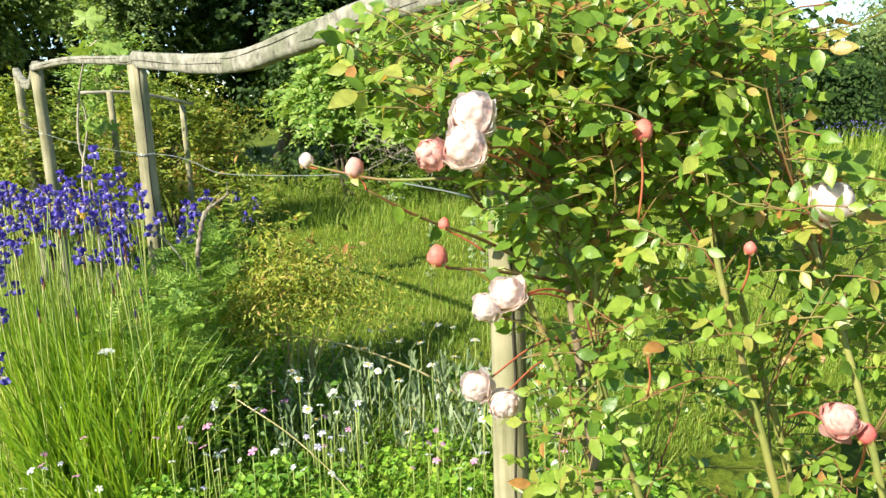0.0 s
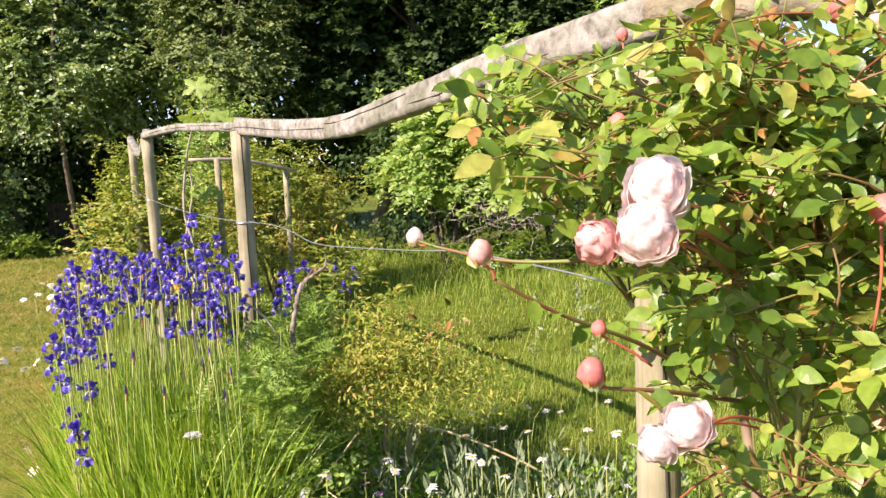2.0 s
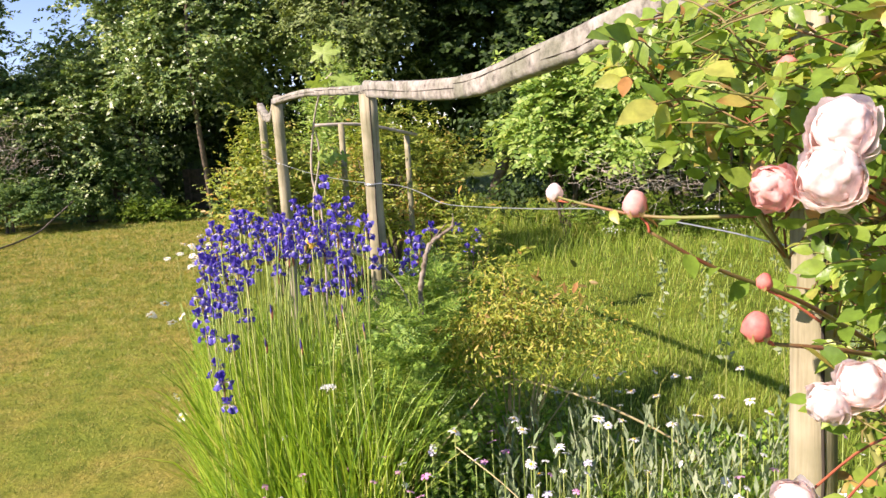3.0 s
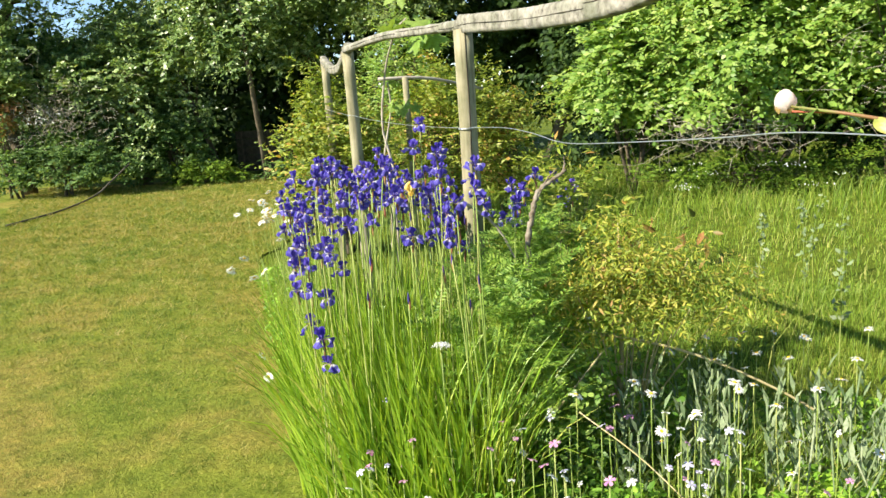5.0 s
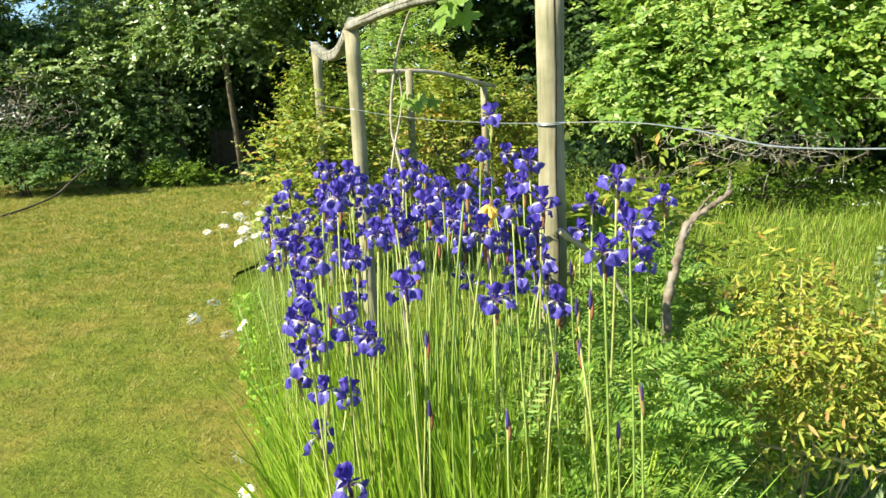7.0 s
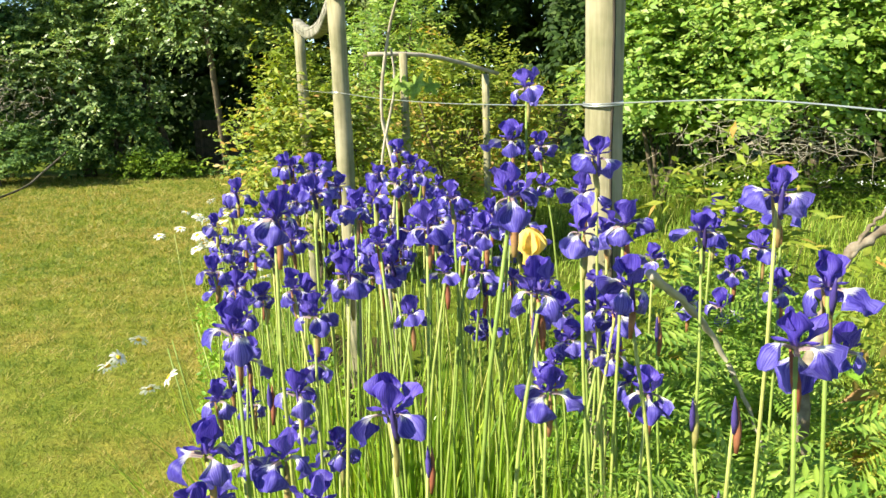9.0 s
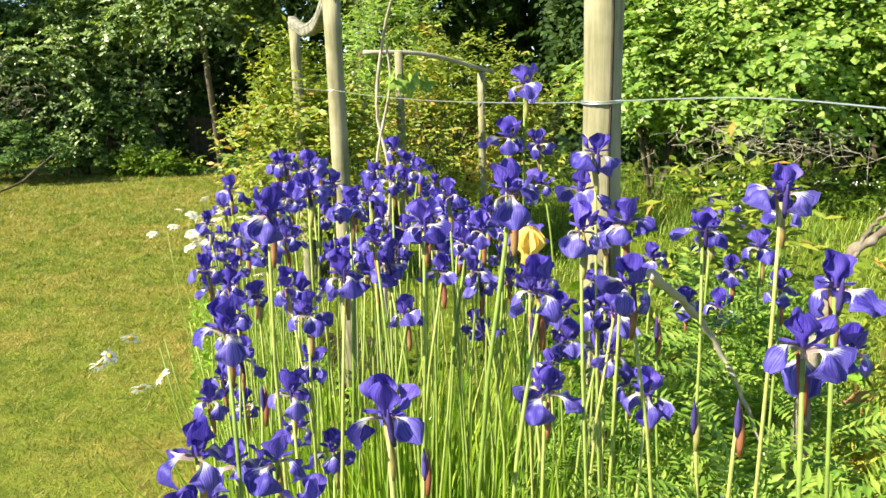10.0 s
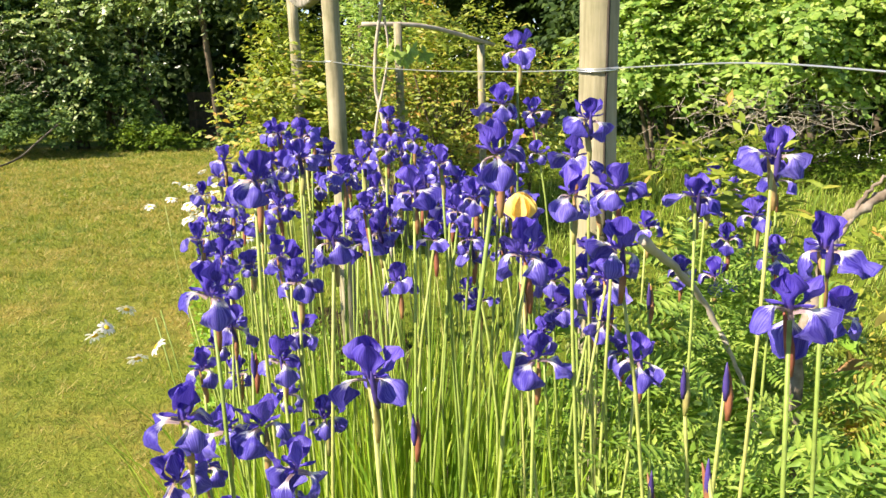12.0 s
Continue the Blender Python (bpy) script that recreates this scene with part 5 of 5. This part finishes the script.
def bloom_heart(mat, seed):
    """The full middle of a bloom: a ball of folded petals with shallow spiral creases."""
    nu, nv = 18, 28
    V = []
    for i in range(nu):
        th = math.pi * (0.0005 + 0.999 * i / (nu - 1))
        for j in range(nv):
            a = 2 * math.pi * j / nv
            d = Vector((math.sin(th) * math.cos(a), math.sin(th) * math.sin(a), math.cos(th)))
            fold = (a * 3 / (2 * math.pi) + th * 1.9) % 1.0
            r = 0.64 + 0.22 * noise.noise(d * 1.9 + Vector((seed, 0, 0))) + 0.09 * fold**2 * math.sin(th) + 0.10 * noise.noise(d * 4.5 + Vector((0, seed, 0)))
            V.append(tuple(d * r))
    F = [(i * nv + j, i * nv + (j + 1) % nv, (i + 1) * nv + (j + 1) % nv, (i + 1) * nv + j) for i in range(nu - 1) for j in range(nv)]
    return mesh_from("bloom", V, F, mat, True)


def rose_flower(parent, x, y, z, size, mat, seed, stalk_to, face):
    r = np.random.default_rng(seed)
    m = Matrix.Translation((x, y, z)) @ Vector(face).to_track_quat("Z", "Y").to_matrix().to_4x4() @ Matrix.Scale(size, 4)
    b = child("bloom", bloom_heart(mat, seed), parent, m=m)
    for k, (R, top, half, n) in enumerate(RINGS):
        for q in range(n):
            child("petal", PETALS[mat.name][k], b, m=Matrix.Rotation(q * 6.283 / n + k * 0.7 + r.normal() * 0.15, 4, "Z") @ Matrix.Rotation(r.normal() * 0.1, 4, "Y") @ Matrix.Diagonal((r.uniform(0.9, 1.08), r.uniform(0.9, 1.1), r.uniform(0.8, 1.15), 1)))
    child("petal", PETALS[mat.name][3], b, m=Matrix.Rotation(r.uniform(0, 6.28), 4, "Z") @ Matrix.Rotation(r.uniform(0.35, 0.95), 4, "Y") @ Matrix.Translation((0, 0, -0.1)) @ Matrix.Diagonal((1.2, 1.0, 1.25, 1)))
    q = Vector((x, y, z)) - Vector(face).normalized() * size * 0.9
    child("stalk", mesh_from("stalk", *tube(spline([q, (q + Vector(stalk_to)) / 2 + Vector((0, 0, 0.015)), stalk_to], 8), 0.0018, 6), M_REDSTALK, True), parent, "reddish flower stalk")
    return b


SEPAL = mesh_from("sepal", np.array(LEAF6_V) * np.array((0.75, 0.62, 0.7)), LEAF6_F, M_SEPAL)


def rose_bud(parent, x, y, z, size, mat, stalk_to, up=(0, 0, 1)):
    prof = [(0.22, 0), (0.46, 0.2), (0.56, 0.45), (0.54, 0.72), (0.40, 0.98), (0.20, 1.14), (0.05, 1.2)]
    P = np.array([(0.02 * math.sin(9 * h), 0.02 * math.cos(7 * h), h) for rr, h in prof])
    V, F = tube(P, [rr for rr, h in prof], 10)
    a = np.arctan2(V[:, 1], V[:, 0]) + V[:, 2] * 1.5
    V[:, :2] *= (1 + 0.10 * np.sin(3 * a))[:, None]
    m = Matrix.Translation((x, y, z)) @ Vector(up).to_track_quat("Z", "Y").to_matrix().to_4x4() @ Matrix.Scale(size, 4) @ Matrix.Translation((0, 0, -0.6))
    b = child("bud", mesh_from("bud", V, F, mat, True), parent, m=m)
    for k in range(5):
        child("sepal", SEPAL, b, "green and russet sepal", Matrix.Rotation(k * 1.2566, 4, "Z") @ Matrix.Translation((0.42, 0, -0.05)) @ Matrix.Rotation(-1.42, 4, "Y") @ Matrix.Rotation(3.1416, 4, "X"))
    q = m @ Vector((0, 0, 0.05))
    child("stalk", mesh_from("stalk", *tube(spline([q, (q + Vector(stalk_to)) / 2 + Vector((0.004, 0, 0.0)), stalk_to], 7), 0.0017, 6), M_REDSTALK, True), parent, "reddish flower stalk")


# where the blooms stand clear on the outside of the bush
OPEN_BLOOMS = ((0.03, 1.03, 1.575), (0.07, 1.15, 1.32), (0.04, 1.26, 1.14), (0.542, 1.14, 1.453), (0.277, 1.147, 1.557), (-0.012, 1.166, 1.39))


def climbing_rose():
    root = new("climbing_rose")
    lines = []
    for k, c in enumerate(CANES):
        L = spline(c, 30)
        lines.append(L)
        child("cane", mesh_from("cane", *tube(L, np.linspace(0.010 if k != 0 else 0.016, 0.0035, 30), 8), M_OLDSTEM if k == 0 else M_CANE, True), root)
    for pts in ([(0.19, 1.52, 1.27), (0.07, 1.41, 1.36), (-0.04, 1.33, 1.42), (-0.12, 1.286, 1.475)], [(0.23, 1.38, 1.28), (0.09, 1.23, 1.345), (0.0, 1.17, 1.37)], [(0.1, 1.6, 1.45), (-0.1, 1.68, 1.44), (-0.22, 1.72, 1.46), (-0.28, 1.78, 1.47)]):
        lines.append(spline(pts, 16))
        child("side_shoot", mesh_from("side_shoot", *tube(lines[-1], np.linspace(0.004, 0.002, 16), 6), M_SHOOT, True), root)
    nodes = np.concatenate([L[6:] for L in lines[:-3]])
    sets, LP, LT, LN, LS = [], [], [], [], []
    made = 0
    while made < 560:
        x, y, z = RNG.uniform(-0.24, 1.4), RNG.uniform(1.08, 1.68), (RNG.uniform(1.4, 1.78) if RNG.uniform() < 0.38 else RNG.uniform(0.3, 1.98))
        if x < rose_left(z) or x > np.interp(z, [1.3, 1.38, 1.45, 1.6, 1.75, 1.95], [1.4, 1.0, 0.54, 0.50, 0.58, 0.45]) or RNG.uniform() > (0.7 if z < 1.2 else 1.0):
            continue
        if z > 1.60 + np.interp(x, [-0.15, 0.1, 0.3], [0.09, 0.19, 0.23]) * (y - 0.3):
            continue
        if 1.3 < z < 1.45 and x < 0.5 and RNG.uniform() < 0.2:
            continue
        if z < 1.25 and 0.2 < x < 0.6 and RNG.uniform() < 0.5:
            continue
        if any(abs(x - a + k * (b - y)) < 0.07 and y < b + 0.02 and abs(z - c - m * (b - y)) < 0.07 for a, b, c in OPEN_BLOOMS for k, m in ((0.3, 0.1), (0.5, 0.16), (0.95, 0.75))):
            continue
        made += 1
        e = np.array((x, y, z))
        near = nodes[np.argsort(((nodes - e + np.array((0, 0, 0.10))) ** 2).sum(1))[RNG.integers(0, 16)]]
        L = spline([near, (near + e) / 2 + np.array((RNG.normal() * 0.03, RNG.normal() * 0.03, 0.03)), e], 9)
        sets.append(tube(L, np.linspace(0.0019, 0.0010, 9), 5))
        ln = np.linalg.norm(e - near)
        for q in range(int(3 + ln / 0.09)):
            u = RNG.uniform(0.35, 1.0) if q else 1.0
            p = L[min(8, int(u * 8))]
            a = RNG.uniform(0, 2 * math.pi)
            d = unit(np.array((math.cos(a), math.sin(a) * 0.8 - 0.15, RNG.uniform(-0.1, 0.5))))
            rl = RNG.uniform(0.04, 0.085)
            mid = p + d * rl
            sets.append(tube([p, p + d * rl * 0.5 + np.array((0, 0, 0.004)), mid], 0.0011, 4, False))
            up = unit(np.array((-0.40, -0.60, 0.65)) + RNG.normal(size=3) * 0.42)
            side = unit(np.cross(d, up))
            s = RNG.uniform(0.019, 0.035)
            for pos, dr, k in ((1.0, d, 1.15), (0.8, d * 0.45 + side, 1.0), (0.8, d * 0.45 - side, 1.0), (0.42, d * 0.35 + side, 0.8), (0.42, d * 0.35 - side, 0.8)):
                LP.append(p + d * rl * pos)
                LT.append(dr + np.array((0, 0, -0.12)) + RNG.normal(size=3) * 0.12)
                LN.append(up + RNG.normal(size=3) * 0.3)
                LS.append(s * k * RNG.uniform(0.85, 1.15))
    for L in lines[-3:]:
        for p in L[2:14:2]:
            a = RNG.uniform(0, 2 * math.pi)
            LP.append(p)
            LT.append(np.array((math.cos(a), math.sin(a), RNG.uniform(-0.7, 0.1))))
            LN.append(np.array((-0.4, -0.6, 0.65)) + RNG.normal(size=3) * 0.4)
            LS.append(RNG.uniform(0.03, 0.048))
    LP, LT, LN, LS = np.array(LP), np.array(LT), np.array(LN), np.array(LS)
    tagged(child("branchwork", mesh_from("branchwork", *join(*sets), M_SHOOT, True), root, "reddish-green thorny shoots"), kind="stuff")
    order = np.argsort(LP[:, 1])
    single, rest = order[:300], order[300:]
    templates = [rose_leaflet(k) for k in range(4)]
    groups = [scatter(*templates[k], LP[rest[k::4]], LT[rest[k::4]], LN[rest[k::4]], LS[rest[k::4]]) for k in range(4)]
    tagged(child("foliage", mesh_from("foliage", *join(*groups), M_ROSE_LEAF, True), root), kind="stuff")
    shared = [mesh_from("leaf", *t, M_ROSE_PIECE, True) for t in templates]
    for i in single:
        t = Vector(LT[i]).normalized()
        b = Vector(LN[i]).cross(t).normalized()
        nn = t.cross(b)
        m = Matrix((t, b, nn)).transposed().to_4x4()
        child("leaf", shared[i % 4], root, m=Matrix.Translation(LP[i]) @ m @ Matrix.Scale(float(LS[i]), 4))
    front = (-0.25, -0.75, 0.6)
    for k, (x, y, z, s, mat, to, face) in enumerate((
            (0.036, 1.03, 1.594, 0.032, M_PETAL, (0.16, 1.25, 1.52), front), (0.026, 1.02, 1.556, 0.031, M_PETAL, (0.16, 1.25, 1.50), (-0.4, -0.7, 0.2)),
            (-0.016, 1.04, 1.545, 0.024, M_PETAL_PINK, (0.16, 1.25, 1.48), (-0.6, -0.6, 0.0)),
            (0.085, 1.15, 1.335, 0.030, M_PETAL, (0.22, 1.3, 1.28), front), (0.052, 1.15, 1.312, 0.024, M_PETAL, (0.22, 1.3, 1.27), (-0.6, -0.5, -0.2)),
            (0.04, 1.26, 1.15, 0.029, M_PETAL, (0.235, 1.49, 1.16), (-0.5, -0.7, 0.1)), (0.085, 1.25, 1.12, 0.027, M_PETAL, (0.235, 1.49, 1.13), (0.1, -0.8, -0.1)),
            (0.542, 1.14, 1.453, 0.036, M_PETAL, (0.58, 1.25, 1.3), (0.3, -0.3, 0.9)), (0.445, 0.90, 1.235, 0.025, M_PETAL_PINK, (0.52, 1.2, 1.1), (0, -0.5, 0.8)))):
        rose_flower(root, x, y, z, s, mat, k + 3, to, face)
    for x, y, z, s, mat, to in ((-0.286, 1.788, 1.478, 0.028, M_PETAL, (-0.22, 1.72, 1.46)), (-0.134, 1.283, 1.509, 0.026, M_PETAL_PINK, (-0.118, 1.286, 1.473)), (-0.012, 1.166, 1.39, 0.026, M_BUD, (0.005, 1.172, 1.368)),
                                (0.033, 1.277, 1.654, 0.024, M_BUD, (0.06, 1.3, 1.57)), (0.02, 1.28, 1.625, 0.016, M_SEPAL, (0.06, 1.3, 1.56)), (0.277, 1.147, 1.557, 0.025, M_BUD, (0.275, 1.16, 1.43)),
                                (0.202, 1.266, 1.637, 0.016, M_SEPAL, (0.2, 1.3, 1.55)), (0.113, 1.246, 1.535, 0.014, M_SEPAL, (0.13, 1.27, 1.45)), (0.524, 1.227, 1.467, 0.013, M_SEPAL, (0.53, 1.25, 1.38)),
                                (0.0, 1.2, 1.43, 0.015, M_BUD, (0.06, 1.22, 1.38)), (0.327, 1.40, 1.794, 0.036, M_BUD, (0.33, 1.38, 1.68)), (0.375, 1.40, 1.773, 0.025, M_PETAL_PINK, (0.4, 1.38, 1.66)),
                                (0.41, 1.40, 1.775, 0.028, M_BUD, (0.41, 1.38, 1.6)), (0.463, 1.40, 1.809, 0.018, M_BUD, (0.46, 1.4, 1.7)), (0.553, 1.43, 1.778, 0.016, M_BUD, (0.55, 1.42, 1.68)),
                                (0.215, 1.561, 1.90, 0.018, M_BUD, (0.22, 1.5, 1.75)), (0.396, 1.62, 1.91, 0.018, M_BUD, (0.4, 1.56, 1.75)), (0.078, 1.60, 1.80, 0.017, M_BUD, (0.08, 1.56, 1.68)),
                                (0.271, 1.084, 1.262, 0.014, M_SEPAL, (0.28, 1.12, 1.18)), (0.404, 1.08, 1.40, 0.015, M_BUD, (0.41, 1.12, 1.33)), (0.475, 0.90, 1.215, 0.02, M_BUD, (0.52, 1.0, 1.1))):
        rose_bud(root, x, y, z, s * 1.02, mat, to, (RNG.normal() * 0.15, -0.1, 1))
    tagged(root, "climbing rose with blush-white blooms and pink buds", "rose bush")


ground()
background_plants()
fence()
irises()
bed_flowers()
golden_bush()
vine()
meadow_weeds()
climbing_rose()
hedge_details()
bed_herbs()
meadow_grass()
lawn_grass()
